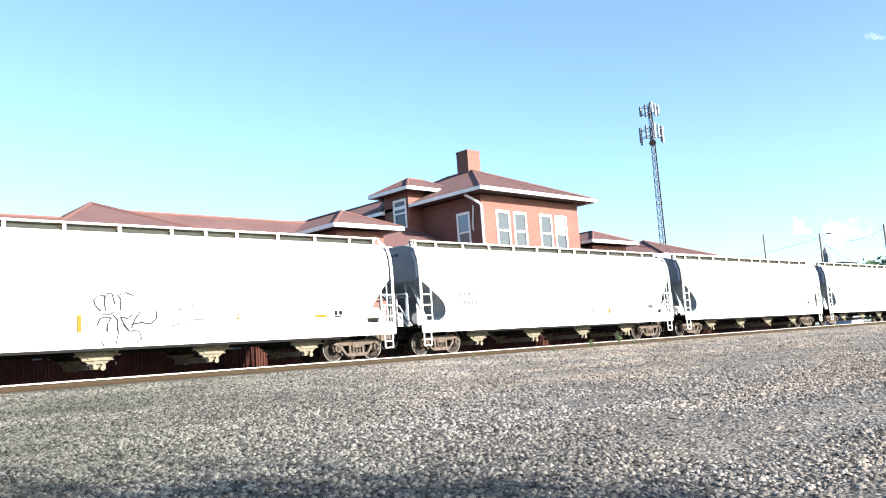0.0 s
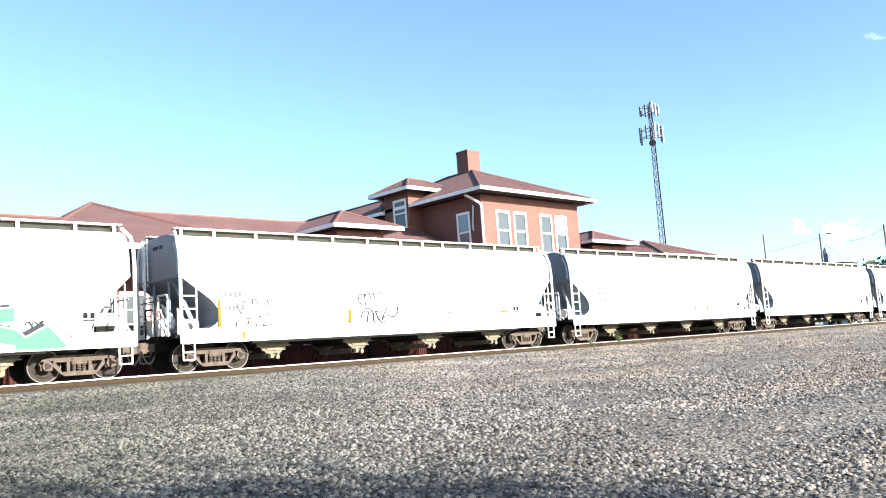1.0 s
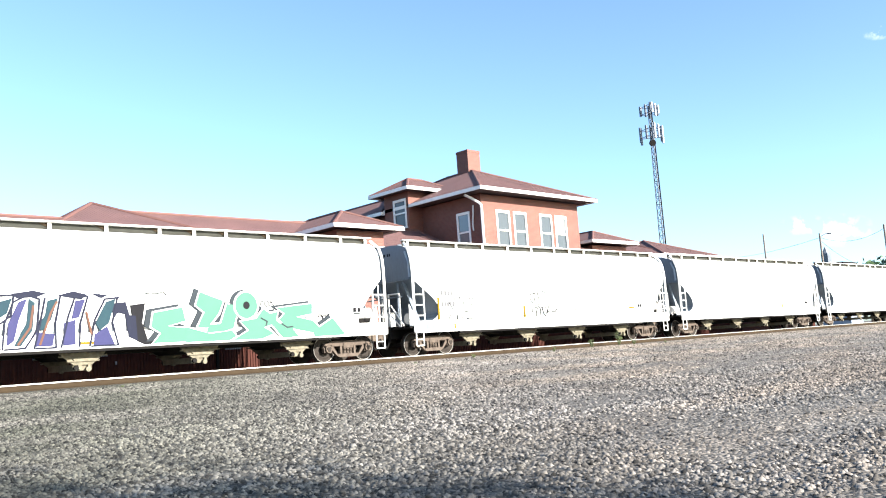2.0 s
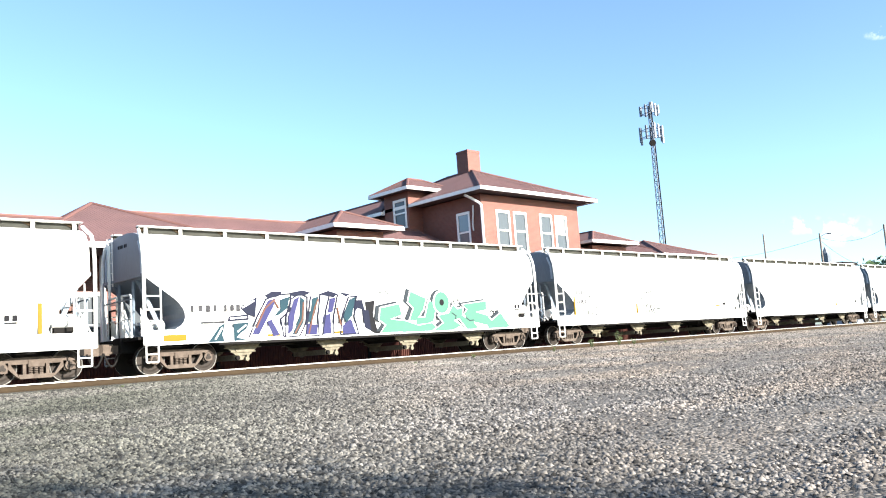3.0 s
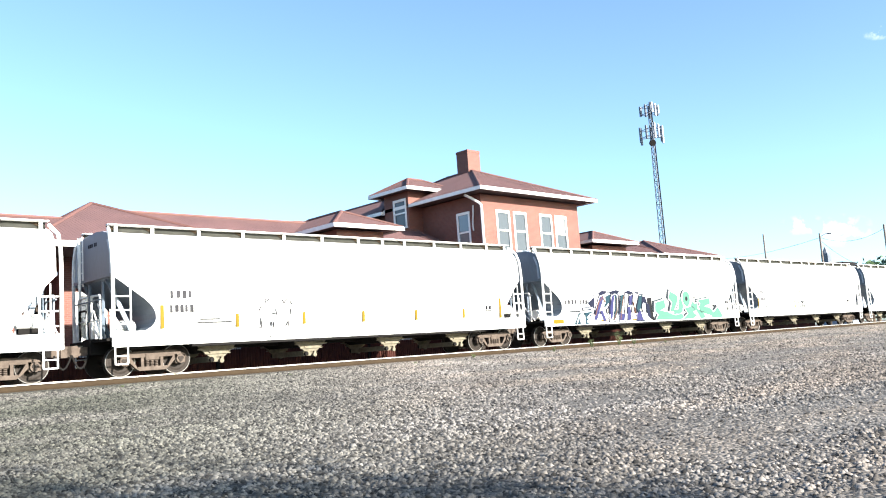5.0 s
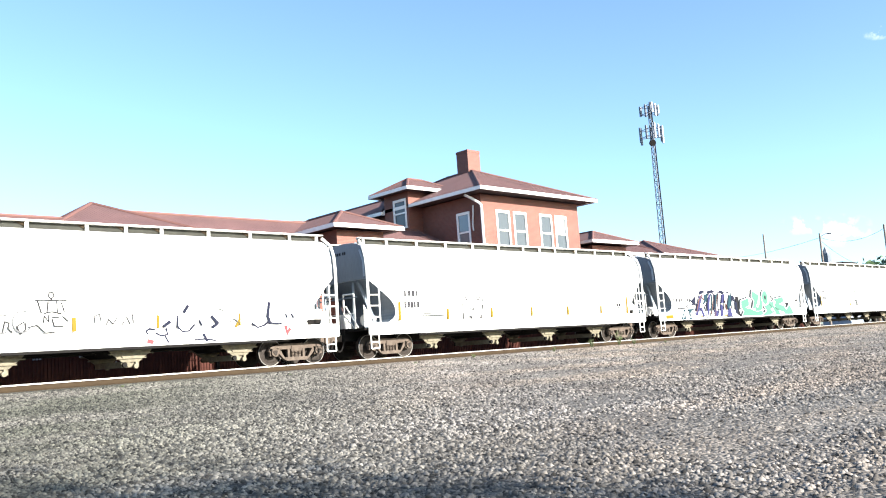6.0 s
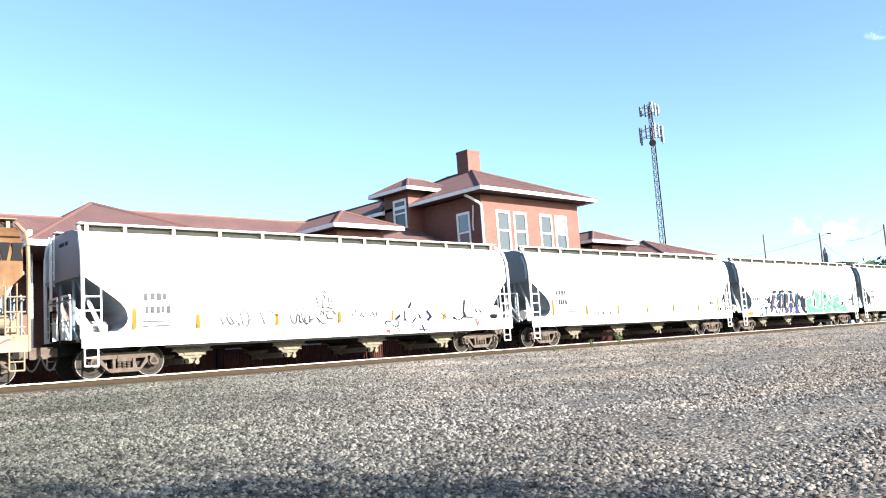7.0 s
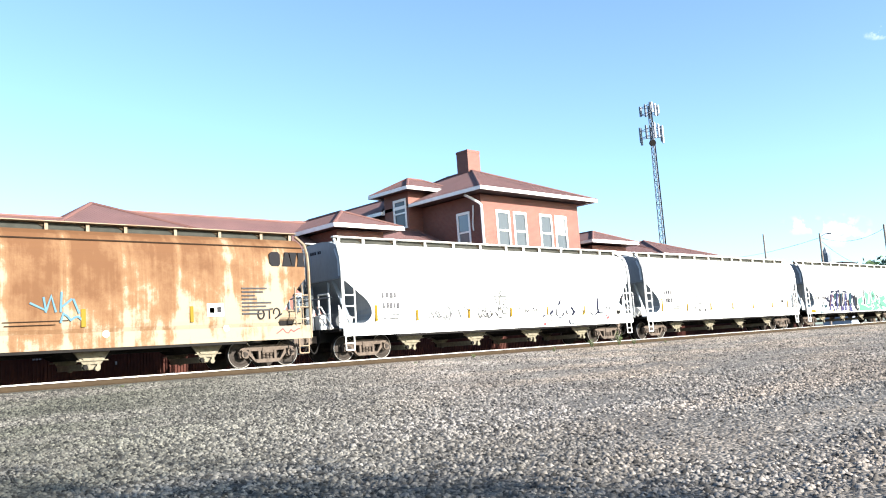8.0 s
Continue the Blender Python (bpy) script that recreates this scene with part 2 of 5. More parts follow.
def rod(bm, a, b, r, r2=None, n=8):
    """A closed round bar from a to b."""
    a, b = Vector(a), Vector(b)
    r2 = r if r2 is None else r2
    q = (b - a).to_track_quat("Z", "Y")
    rings = []
    for c, rad in ((a, r), (b, r2)):
        rings.append([bm.verts.new(c + q @ Vector((rad * math.cos(2 * math.pi * i / n), rad * math.sin(2 * math.pi * i / n), 0))) for i in range(n)])
    for i in range(n):
        j = (i + 1) % n
        bm.faces.new((rings[0][i], rings[0][j], rings[1][j], rings[1][i]))
    bm.faces.new(rings[0][::-1])
    bm.faces.new(rings[1])
    return bm


def slab(bm, pts, axis, d0, d1):
    """A flat outline given in two coordinates, made d0..d1 thick along axis ('x', 'y' or 'z')."""
    def put(p, d):
        return {"x": (d, p[0], p[1]), "y": (p[0], d, p[1]), "z": (p[0], p[1], d)}[axis]
    lo, hi = [bm.verts.new(put(p, d0)) for p in pts], [bm.verts.new(put(p, d1)) for p in pts]
    faces = [bm.faces.new(lo[::-1]), bm.faces.new(hi)]
    n = len(pts)
    for i in range(n):
        faces.append(bm.faces.new((lo[i], lo[(i + 1) % n], hi[(i + 1) % n], hi[i])))
    bmesh.ops.recalc_face_normals(bm, faces=faces)
    return bm


def path_bar(bm, pts, r, n=6):
    for a, b in zip(pts, pts[1:]):
        rod(bm, a, b, r, n=n)
    return bm


def part(name, bm, mat, parent=None, label="", smooth=False, bevel=0.0):
    if bevel:
        bmesh.ops.bevel(bm, geom=bm.edges[:], offset=bevel, segments=1, affect="EDGES", clamp_overlap=True)
    me = bpy.data.meshes.new(name)
    bm.to_mesh(me)
    bm.free()
    for mm in (mat if isinstance(mat, (list, tuple)) else [mat]):
        me.materials.append(mm)
    if smooth:
        for p in me.polygons:
            p.use_smooth = True
    ob = new(name, me)
    if parent:
        ob.parent = parent
    if label:
        tagged(ob, label)
    return ob


def B():
    return bmesh.new()


# ---- ground ----
def ground_height(x, y):
    steps = [(-400, -1.45), (-27, -1.42), (-16, -1.02), (-9, -0.68), (-4.5, -0.42), (-2.6, -0.32), (-1.75, -0.25), (-1.25, -0.196), (1.25, -0.196), (1.75, -0.225), (2.8, -0.30), (4.0, -0.30), (400, -0.30)]
    z = -1.45 if y < 0 else -0.30
    for (a, za), (b, zb) in zip(steps, steps[1:]):
        if a <= y <= b:
            z = za + (zb - za) * (y - a) / (b - a)
            break
    if -40 < y < -2.2:
        z += 0.05 * noise.noise((x * 0.25, y * 0.4, 3.0)) + 0.025 * noise.noise((x * 0.9, y * 1.1, 8.0))
    return z


def crushed_stone(m):
    """Packed chips: each cell its own tone, with dark joints and relief."""
    n, l = m.node_tree.nodes, m.node_tree.links
    p = n["Principled BSDF"]
    src = p.inputs["Base Color"].links[0].from_socket
    tc = n.new("ShaderNodeTexCoord")
    vo, ed = n.new("ShaderNodeTexVoronoi"), n.new("ShaderNodeTexVoronoi")
    ed.feature = "DISTANCE_TO_EDGE"
    for v in (vo, ed):
        v.inputs["Scale"].default_value = 17.0
        l.new(tc.outputs["Object"], v.inputs["Vector"])
    sep = n.new("ShaderNodeSeparateColor")
    l.new(vo.outputs["Color"], sep.inputs[0])
    tone, joint = n.new("ShaderNodeMapRange"), n.new("ShaderNodeMapRange")
    tone.inputs["To Min"].default_value, tone.inputs["To Max"].default_value = 0.25, 2.05
    l.new(sep.outputs[0], tone.inputs["Value"])
    joint.inputs["From Max"].default_value = 0.12
    joint.inputs["To Min"].default_value, joint.inputs["To Max"].default_value = 0.18, 1.0
    l.new(ed.outputs["Distance"], joint.inputs["Value"])
    k = n.new("ShaderNodeMath")
    k.operation = "MULTIPLY"
    l.new(tone.outputs[0], k.inputs[0])
    l.new(joint.outputs[0], k.inputs[1])
    hs = n.new("ShaderNodeHueSaturation")
    l.new(k.outputs[0], hs.inputs["Value"])
    l.new(src, hs.inputs["Color"])
    l.new(hs.outputs[0], p.inputs["Base Color"])
    b = n.new("ShaderNodeBump")
    b.inputs["Strength"].default_value, b.inputs["Distance"].default_value = 0.9, 0.03
    l.new(vo.outputs["Distance"], b.inputs["Height"])
    b.invert = True
    l.new(b.outputs[0], p.inputs["Normal"])


def lot_tint(m):
    """Mossy stone in the west of the lot and sandy patches in the east, with ragged edges."""
    n, l = m.node_tree.nodes, m.node_tree.links
    p = n["Principled BSDF"]
    src = p.inputs["Base Color"].links[0].from_socket
    tc = n.new("ShaderNodeTexCoord")
    sx = n.new("ShaderNodeSeparateXYZ")
    l.new(tc.outputs["Object"], sx.inputs[0])
    mp = n.new("ShaderNodeMapping")
    mp.inputs["Scale"].default_value = (0.09, 0.34, 1)
    l.new(tc.outputs["Object"], mp.inputs["Vector"])
    nz = n.new("ShaderNodeTexNoise")
    nz.inputs["Scale"].default_value, nz.inputs["Detail"].default_value = 1.4, 6.0
    l.new(mp.outputs[0], nz.inputs["Vector"])

    def ranged(v, a, b, hi):
        r = n.new("ShaderNodeMapRange")
        r.inputs["From Min"].default_value, r.inputs["From Max"].default_value = a, b
        r.inputs["To Max"].default_value = hi
        l.new(v, r.inputs["Value"])
        return r.outputs[0]

    def times(a, b):
        k = n.new("ShaderNodeMath")
        k.operation = "MULTIPLY"
        l.new(a, k.inputs[0])
        l.new(b, k.inputs[1])
        return k.outputs[0]
    slant = n.new("ShaderNodeMath")
    slant.operation = "MULTIPLY_ADD"
    l.new(sx.outputs[1], slant.inputs[0])
    slant.inputs[1].default_value = -0.6
    l.new(sx.outputs[0], slant.inputs[2])
    across = slant.outputs[0]
    for fac, colour in ((times(ranged(across, 21.0, 11.0, 1.0), ranged(nz.outputs["Fac"], 0.22, 0.5, 0.95)), (0.46, 0.51, 0.43, 1)),
                        (times(ranged(across, 16, 25, 1.0), ranged(nz.outputs["Fac"], 0.42, 0.58, 1.0)), (1.3, 1.2, 1.1, 1))):
        mx = n.new("ShaderNodeMix")
        mx.data_type, mx.blend_type = "RGBA", "MULTIPLY"
        l.new(fac, mx.inputs["Factor"])
        l.new(src, mx.inputs["A"])
        mx.inputs["B"].default_value = colour
        src = mx.outputs["Result"]
    l.new(src, p.inputs["Base Color"])


def build_ground():
    def axis(lo, mid0, mid1, hi, step, grow):
        a = [mid0 + step * i for i in range(int((mid1 - mid0) / step) + 1)]
        s, v = step, a[-1]
        while v < hi:
            s *= grow
            v += s
            a.append(min(v, hi))
        s, v = step, a[0]
        while v > lo:
            s *= grow
            v -= s
            a.insert(0, max(v, lo))
        return a
    xs, ys = axis(-1500, 0, 60, 2500, 0.35, 1.25), axis(-900, -27, 2.0, 2500, 0.25, 1.3)
    bm = B()
    grid = [[bm.verts.new((x, y, ground_height(x, y))) for y in ys] for x in xs]
    for i in range(len(xs) - 1):
        for j in range(len(ys) - 1):
            bm.faces.new((grid[i][j], grid[i + 1][j], grid[i + 1][j + 1], grid[i][j + 1]))
    m = material("gravel_ground", (0.122, 0.110, 0.098), (0.054, 0.049, 0.045), rough=0.95, scale=0.22, fine=16, bump=0.9, amount=0.9)
    crushed_stone(m)
    lot_tint(m)
    ob = part("ground", bm, m, smooth=True)
    tagged(ob, "grey and tan crushed gravel lot sloping up to the track", "ground", kind="structure")


def build_gravel():
    """Loose angular stones over the lot, joined."""
    rng = np.random.default_rng(4)
    n = 215000
    # more stones near the camera's end of the lot
    x = 2 + 58 * rng.random(n) ** 2.0
    y = -24.5 + 22.8 * rng.random(n) ** 0.95
    size = (0.011 + 0.024 * rng.random(n) ** 1.6) * (1 + 0.012 * x)
    keep = np.array([rng.random() < (0.2 if noise.noise((a * 0.06, b * 0.45, 1.7)) > 0.04 and a > 25 + 0.8 * b else 1.0) for a, b in zip(x, y)])
    x, y, size = x[keep], y[keep], size[keep]
    # coarser ballast on the shoulder of the track
    k = 62000
    x = np.concatenate([x, 3 + 67 * rng.random(k) ** 1.25])
    y = np.concatenate([y, -1.75 - 3.6 * rng.random(k) ** 1.5])
    size = np.concatenate([size, 0.022 + 0.036 * rng.random(k) ** 1.5])
    n = len(x)
    ringed = [(math.cos(a), math.sin(a), -0.35) for a in (0.1, 1.4, 2.5, 3.7, 5.1)]
    base = np.array(ringed + [(0.35, 0.2, 0.55), (-0.4, -0.12, 0.45)], float)
    tri = np.array([(0, 1, 5), (1, 6, 5), (1, 2, 6), (2, 3, 6), (3, 4, 6), (4, 5, 6), (4, 0, 5)])
    ang = rng.random(n) * 6.28
    v = np.repeat(base[None], n, 0) * (0.65 + 0.7 * rng.random((n, 7, 1))) * size[:, None, None]
    v[:, :, 0] *= 1.3
    c, s = np.cos(ang)[:, None], np.sin(ang)[:, None]
    vx, vy = v[:, :, 0] * c - v[:, :, 1] * s, v[:, :, 0] * s + v[:, :, 1] * c
    vz = v[:, :, 2] + vx * (rng.random((n, 1)) - 0.5) * 0.9
    z = np.array([ground_height(a, b) for a, b in zip(x, y)])
    P = np.stack([vx + x[:, None], vy + y[:, None], vz + z[:, None] + 0.3 * size[:, None]], -1).reshape(-1)
    F = (tri[None] + 7 * np.arange(n)[:, None, None]).reshape(-1)
    me = bpy.data.meshes.new("gravel")
    me.vertices.add(7 * n)
    me.vertices.foreach_set("co", P)
    me.loops.add(len(F))
    me.loops.foreach_set("vertex_index", F.astype(np.int32))
    me.polygons.add(len(F) // 3)
    me.polygons.foreach_set("loop_start", np.arange(0, len(F), 3, dtype=np.int32))
    me.update(calc_edges=True)
    me.validate()
    stone = material("gravel_stone", (0.178, 0.162, 0.147), (0.058, 0.053, 0.049), rough=0.9, scale=0.35, fine=60, bump=0, island=0.95, amount=0.9)
    lot_tint(stone)
    me.materials.append(stone)
    ob = new("gravel", me)
    tagged(ob, "loose grey and buff crushed stone spread over the lot", "gravel", kind="stuff")


def build_track():
    for side, y in (("near", -0.75), ("far", 0.75)):
        bm = B()
        prof = [(-0.076, -0.20), (0.076, -0.20), (0.076, -0.182), (0.012, -0.155), (0.012, -0.05), (0.037, -0.04), (0.037, -0.006), (-0.037, -0.006), (-0.037, -0.04), (-0.012, -0.05), (-0.012, -0.155), (-0.076, -0.182)]
        slab(bm, [(y + a, b) for a, b in prof], "x", -200, 600)
        rail = part("rail", bm, RAIL_SIDE)
        tagged(rail, "rusty steel running rail with polished head", "rail", group="running rails", kind="structure")
        part("rail_head", box(B(), -200, 600, y - 0.0385, y + 0.0385, -0.028, 0.0), RAIL_TOP, rail, "shiny worn rail head")
    m = box(B(), -0.115, 0.115, -1.3, 1.3, -0.38, -0.203)
    first = part("railroad_tie", m, TIE)
    tagged(first, "weathered brown timber tie bedded in ballast", "railroad tie", group="ties under the track")
    first.location = (-6, 0, 0)
    for i in range(1, 190):
        copy_thing(first, pose(-6 + 0.53 * i, 0.03 * math.sin(i * 7.1), 0, 0, 0, 0.6 * math.sin(i * 3.3)))


# ---- hopper cars ----
ENDX = 9.02
CUT = [(2.97, 9.0), (2.6, 8.48), (2.3, 8.07), (2.15, 7.91), (2.0, 7.8), (1.85, 7.74), (1.7, 7.73), (1.58, 7.77), (1.46, 7.86), (1.34, 8.05)]


CUT_B = [(2.97, 9.0), (2.6, 8.62), (2.3, 8.36), (2.0, 8.12), (1.7, 7.92), (1.46, 7.82), (1.34, 7.9)]


def end_at(z, cut):
    if z >= cut[0][0]:
        return 8.98
    for (za, xa), (zb, xb) in zip(cut, cut[1:]):
        if z >= zb:
            return xb + (xa - xb) * (z - zb) / (za - zb)
    return cut[-1][1]


PROFILE = [(1.45, 1.30), (1.53, 1.34), (1.58, 1.46), (1.595, 1.58), (1.60, 1.7), (1.605, 1.85), (1.61, 2.0), (1.61, 2.15), (1.61, 2.3), (1.61, 2.6), (1.60, 2.97), (1.59, 3.4), (1.56, 3.75), (1.47, 4.02), (1.32, 4.22), (1.1, 4.36), (0.75, 4.45), (0.3, 4.49)]


def car_body(mat_side, mat_end):
    """The tank: a curved side section, vertical ends above and slope sheets below that run inwards."""
    bm = B()
    left, right = [], []
    for y, z in PROFILE:
        ends = (-end_at(z, CUT), end_at(z, CUT_B))
        left.append([bm.verts.new((x, -y, z)) for x in ends])
        right.append([bm.verts.new((x, y, z)) for x in ends])
    n = len(PROFILE)
    for i in range(n - 1):
        bm.faces.new((left[i][0], left[i][1], left[i + 1][1], left[i + 1][0]))
        bm.faces.new((right[i][1], right[i][0], right[i + 1][0], right[i + 1][1]))
        for k in (0, 1):
            f = bm.faces.new((left[i][k], left[i + 1][k], right[i + 1][k], right[i][k]))
            f.material_index = 1
    bm.faces.new((left[-1][0], left[-1][1], right[-1][1], right[-1][0]))
    f = bm.faces.new((left[0][1], left[0][0], right[0][0], right[0][1]))
    f.material_index = 1
    bmesh.ops.recalc_face_normals(bm, faces=bm.faces[:])
    return bm


def build_truck(car, x):
    """A cast three-piece truck with two keyed wheelsets."""
    truck = part("truck", box(B(), -0.22, 0.22, -1.12, 1.12, 0.46, 0.66), TRUCK, car, "dusty brown cast steel truck bolster", bevel=0.02)
    truck.location = (x, 0, 0)
    for s in (-1, 1):
        bm = B()
        y0, y1 = s * 1.02 - 0.07, s * 1.02 + 0.07
        # top chord, bottom chord, columns, sloping tension members and journal ends
        slab(bm, [(-1.02, 0.64), (-1.12, 0.50), (-0.70, 0.55), (0.70, 0.55), (1.12, 0.50), (1.02, 0.64), (0.65, 0.74), (-0.65, 0.74)], "y", y0, y1)
        slab(bm, [(-0.42, 0.15), (0.42, 0.15), (0.47, 0.27), (-0.47, 0.27)], "y", y0 - 0.01, y1 + 0.01)
        for k in (-1, 1):
            slab(bm, [(k * 0.40, 0.14), (k * 0.52, 0.22), (k * 0.84, 0.55), (k * 0.66, 0.55)], "y", y0, y1)
            slab(bm, [(k * 0.26, 0.26), (k * 0.35, 0.26), (k * 0.35, 0.56), (k * 0.26, 0.56)], "y", y0 + 0.01, y1 - 0.01)
            rod(bm, (k * 0.89, s * 0.93, 0.457), (k * 0.89, s * 1.16, 0.457), 0.14, n=12)
            slab(bm, [(k * 0.72, 0.60), (k * 0.74, 0.34), (k * 0.82, 0.30), (k * 0.80, 0.60)], "y", y0, y1)
            slab(bm, [(k * 0.98, 0.60), (k * 1.0, 0.34), (k * 1.06, 0.34), (k * 1.08, 0.58)], "y", y0, y1)
        part("side_frame", bm, TRUCK, truck)
        bm = B()
        for k in (-0.14, 0.0, 0.14):
            for h in range(4):
                rod(bm, (k, s * 1.04, 0.275 + 0.05 * h), (k, s * 1.04, 0.305 + 0.05 * h), 0.06, n=8)
        part("spring_nest", bm, TRUCK, truck)
    sets = []
    for k in (-0.89, 0.89):
        bm = B()
        for s in (-1, 1):
            rod(bm, (0, s * 0.72, 0), (0, s * 0.83, 0), 0.457, n=28)
            rod(bm, (0, s * 0.68, 0), (0, s * 0.72, 0), 0.487, n=28)
            rod(bm, (0, s * 0.83, 0), (0, s * 0.845, 0), 0.36, 0.30, n=28)
            rod(bm, (0, s * 0.83, 0), (0, s * 0.90, 0), 0.14, n=14)
            for j in range(3):
                a = j * 2.094
                rod(bm, (0.05 * math.cos(a), s * 0.9, 0.05 * math.sin(a)), (0.05 * math.cos(a), s * 1.18, 0.05 * math.sin(a)), 0.05, n=8)
        rod(bm, (0, -0.9, 0), (0, 0.9, 0), 0.085, n=10)
        dark = len(bm.faces)
        for s in (-1, 1):
            for i in range(28):
                a, b = 2 * math.pi * i / 28, 2 * math.pi * (i + 1) / 28
                rod(bm, (0.452 * math.cos(a), s * 0.832, 0.452 * math.sin(a)), (0.452 * math.cos(b), s * 0.832, 0.452 * math.sin(b)), 0.013, n=4)
        bm.faces.ensure_lookup_table()
        for f in bm.faces[dark:]:
            f.material_index = 1
        ws = part("wheelset", bm, [WHEEL, TREAD], truck, "dark steel wheels with bright rims on an axle")
        ws.location = (k, 0, 0.457)
        sets.append(ws)
    return sets


def build_car(label, body_mat, trim_mat, end_mat, outlet_xs=(-5.5, -1.87, 1.78, 5.43), tall_outlet=False):
    car = new("hopper_car")
    tagged(car, label, "hopper car", group="freight train")
    part("body", car_body(body_mat, end_mat), [body_mat, end_mat], car)
    for s in (-1, 1):
        # side sill with the body's sheet carried down to it
        bm = B()
        box(bm, -ENDX, ENDX + 0.1, s * 1.60 - 0.03, s * 1.60 + 0.03, 0.88, 1.335)
        part("side_sill", bm, body_mat, car)
        # near-black strip, its colour standing for the shade line below the sill
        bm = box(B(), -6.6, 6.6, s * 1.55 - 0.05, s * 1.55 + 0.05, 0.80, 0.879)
        part("sill_flange", bm, UNDER, car, "lower flange coloured near-black for shade")
        for e in (-1, 1):
            # corner post, bending in over the roof shoulder
            bm = B()
            xe = 9.03 if e < 0 else 9.12
            pts = [(e * xe, s * 1.60, 0.9), (e * xe, s * 1.61, 3.3), (e * xe, s * 1.56, 3.8), (e * (xe - 0.01), s * 1.42, 4.18), (e * 8.95, s * 1.12, 4.5)]
            for a, b in zip(pts, pts[1:]):
                rod(bm, a, b, 0.055, n=6)
            part("corner_post", bm, trim_mat, car)
            bm = B()
            rod(bm, (e * 8.52, s * 1.62, 1.33), (e * 8.52, s * 1.62, 2.66), 0.028, n=6)
            for z in (1.55, 1.97, 2.38):
                rod(bm, (e * 8.52, s * 1.62, z), (e * 9.03, s * 1.62, z), 0.024, n=6)
            if e > 0:
                rod(bm, (8.82, s * 1.6, 1.33), (8.82, s * 1.6, 2.75), 0.022, n=6)
            part("ladder", bm, trim_mat, car)
            part("end_gusset", slab(B(), [(e * 9.0, 2.05), (e * 9.0, 1.165), (e * 8.5, 1.165), (e * 8.72, 1.62)], "y", s * 1.25 - 0.012, s * 1.25 + 0.012), trim_mat, car)
            bm = B()
            path_bar(bm, [(e * 9.0, s * 1.6, 0.9), (e * 9.0, s * 1.6, 0.38), (e * 8.62, s * 1.6, 0.38), (e * 8.62, s * 1.6, 0.9)], 0.025)
            rod(bm, (e * 9.0, s * 1.6, 0.62), (e * 8.62, s * 1.6, 0.62), 0.02)
            part("sill_step", bm, trim_mat, car)
        # roof walk along the edge, on short posts
        bm = box(B(), -8.95, 8.95, s * 1.02 - 0.05, s * 1.02 + 0.05, 4.585, 4.64)
        box(bm, -8.95, 8.95, s * 0.98 - 0.22, s * 0.98 + 0.05, 4.595, 4.62)
        part("roof_walk", bm, trim_mat, car)
        for x in (-8.7, -7.55, -5.98, -4.36, -2.74, -1.11, 0.56, 1.73, 2.87, 4.48, 6.03, 7.6, 8.75):
            bm = B()
            slab(bm, [(x - 0.05, 4.34), (x + 0.05, 4.34), (x + 0.05, 4.59), (x - 0.05, 4.59)], "y", s * 1.06 - 0.02, s * 1.06 + 0.02)
            bracket = part("walk_bracket", bm, trim_mat, car)
            bm = slab(B(), [(x - 0.05, 4.58), (x - 0.3, 4.58), (x - 0.05, 4.45)], "y", s * 1.0 - 0.012, s * 1.0 + 0.012)
            part("gusset", bm, RAIL_SIDE, bracket)
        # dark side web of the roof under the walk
        part("roof_coaming", box(B(), -8.9, 8.9, s * 0.96 - 0.02, s * 0.96 + 0.02, 4.37, 4.594), COAMING, car, "dark grey mottled roof coaming")
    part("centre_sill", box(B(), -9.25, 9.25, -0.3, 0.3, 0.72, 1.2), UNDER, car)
    # long hatch on the roof's centre line
    bm = B()
    slab(bm, [(-0.3, 4.48), (-0.3, 4.56), (-0.15, 4.62), (0.15, 4.62), (0.3, 4.56), (0.3, 4.48)], "x", -8.2, 8.2)
    part("roof_hatch", bm, trim_mat, car)
    # bays with their outlets
    for x in outlet_xs:
        bm = B()
        top, bot = [(x - 1.55, 1.31), (x + 1.55, 1.31)], [(x - 0.55, 0.60), (x + 0.55, 0.60)]
        vs = []
        for (p, q, w) in ((top[0], top[1], 1.42), (bot[0], bot[1], 0.75)):
            vs.append([bm.verts.new((p[0], -w, p[1])), bm.verts.new((q[0], -w, q[1])), bm.verts.new((q[0], w, q[1])), bm.verts.new((p[0], w, p[1]))])
        for i in range(4):
            j = (i + 1) % 4
            bm.faces.new((vs[1][i], vs[1][j], vs[0][j], vs[0][i]))
        bm.faces.new(vs[0])
        bm.faces.new(vs[1][::-1])
        bmesh.ops.recalc_face_normals(bm, faces=bm.faces[:])
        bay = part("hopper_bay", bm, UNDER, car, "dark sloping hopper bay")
        bm = B()
        zt = 0.98 if tall_outlet else 0.80
        slab(bm, [(x - 0.66, zt), (x + 0.66, zt), (x + 0.58, zt - 0.1), (x + 0.26, 0.44), (x - 0.26, 0.44), (x - 0.58, zt - 0.1)], "y", -1.11, -1.05)
        part("outlet_plate", bm, OUTLET, bay, "tan dusty outlet plate")
        bm = B()
        slab(bm, [(x - 0.66, zt), (x + 0.66, zt), (x + 0.58, zt - 0.1), (x + 0.26, 0.44), (x - 0.26, 0.44), (x - 0.58, zt - 0.1)], "y", 1.05, 1.11)
        part("outlet_plate", bm, OUTLET, bay, "tan dusty outlet plate")
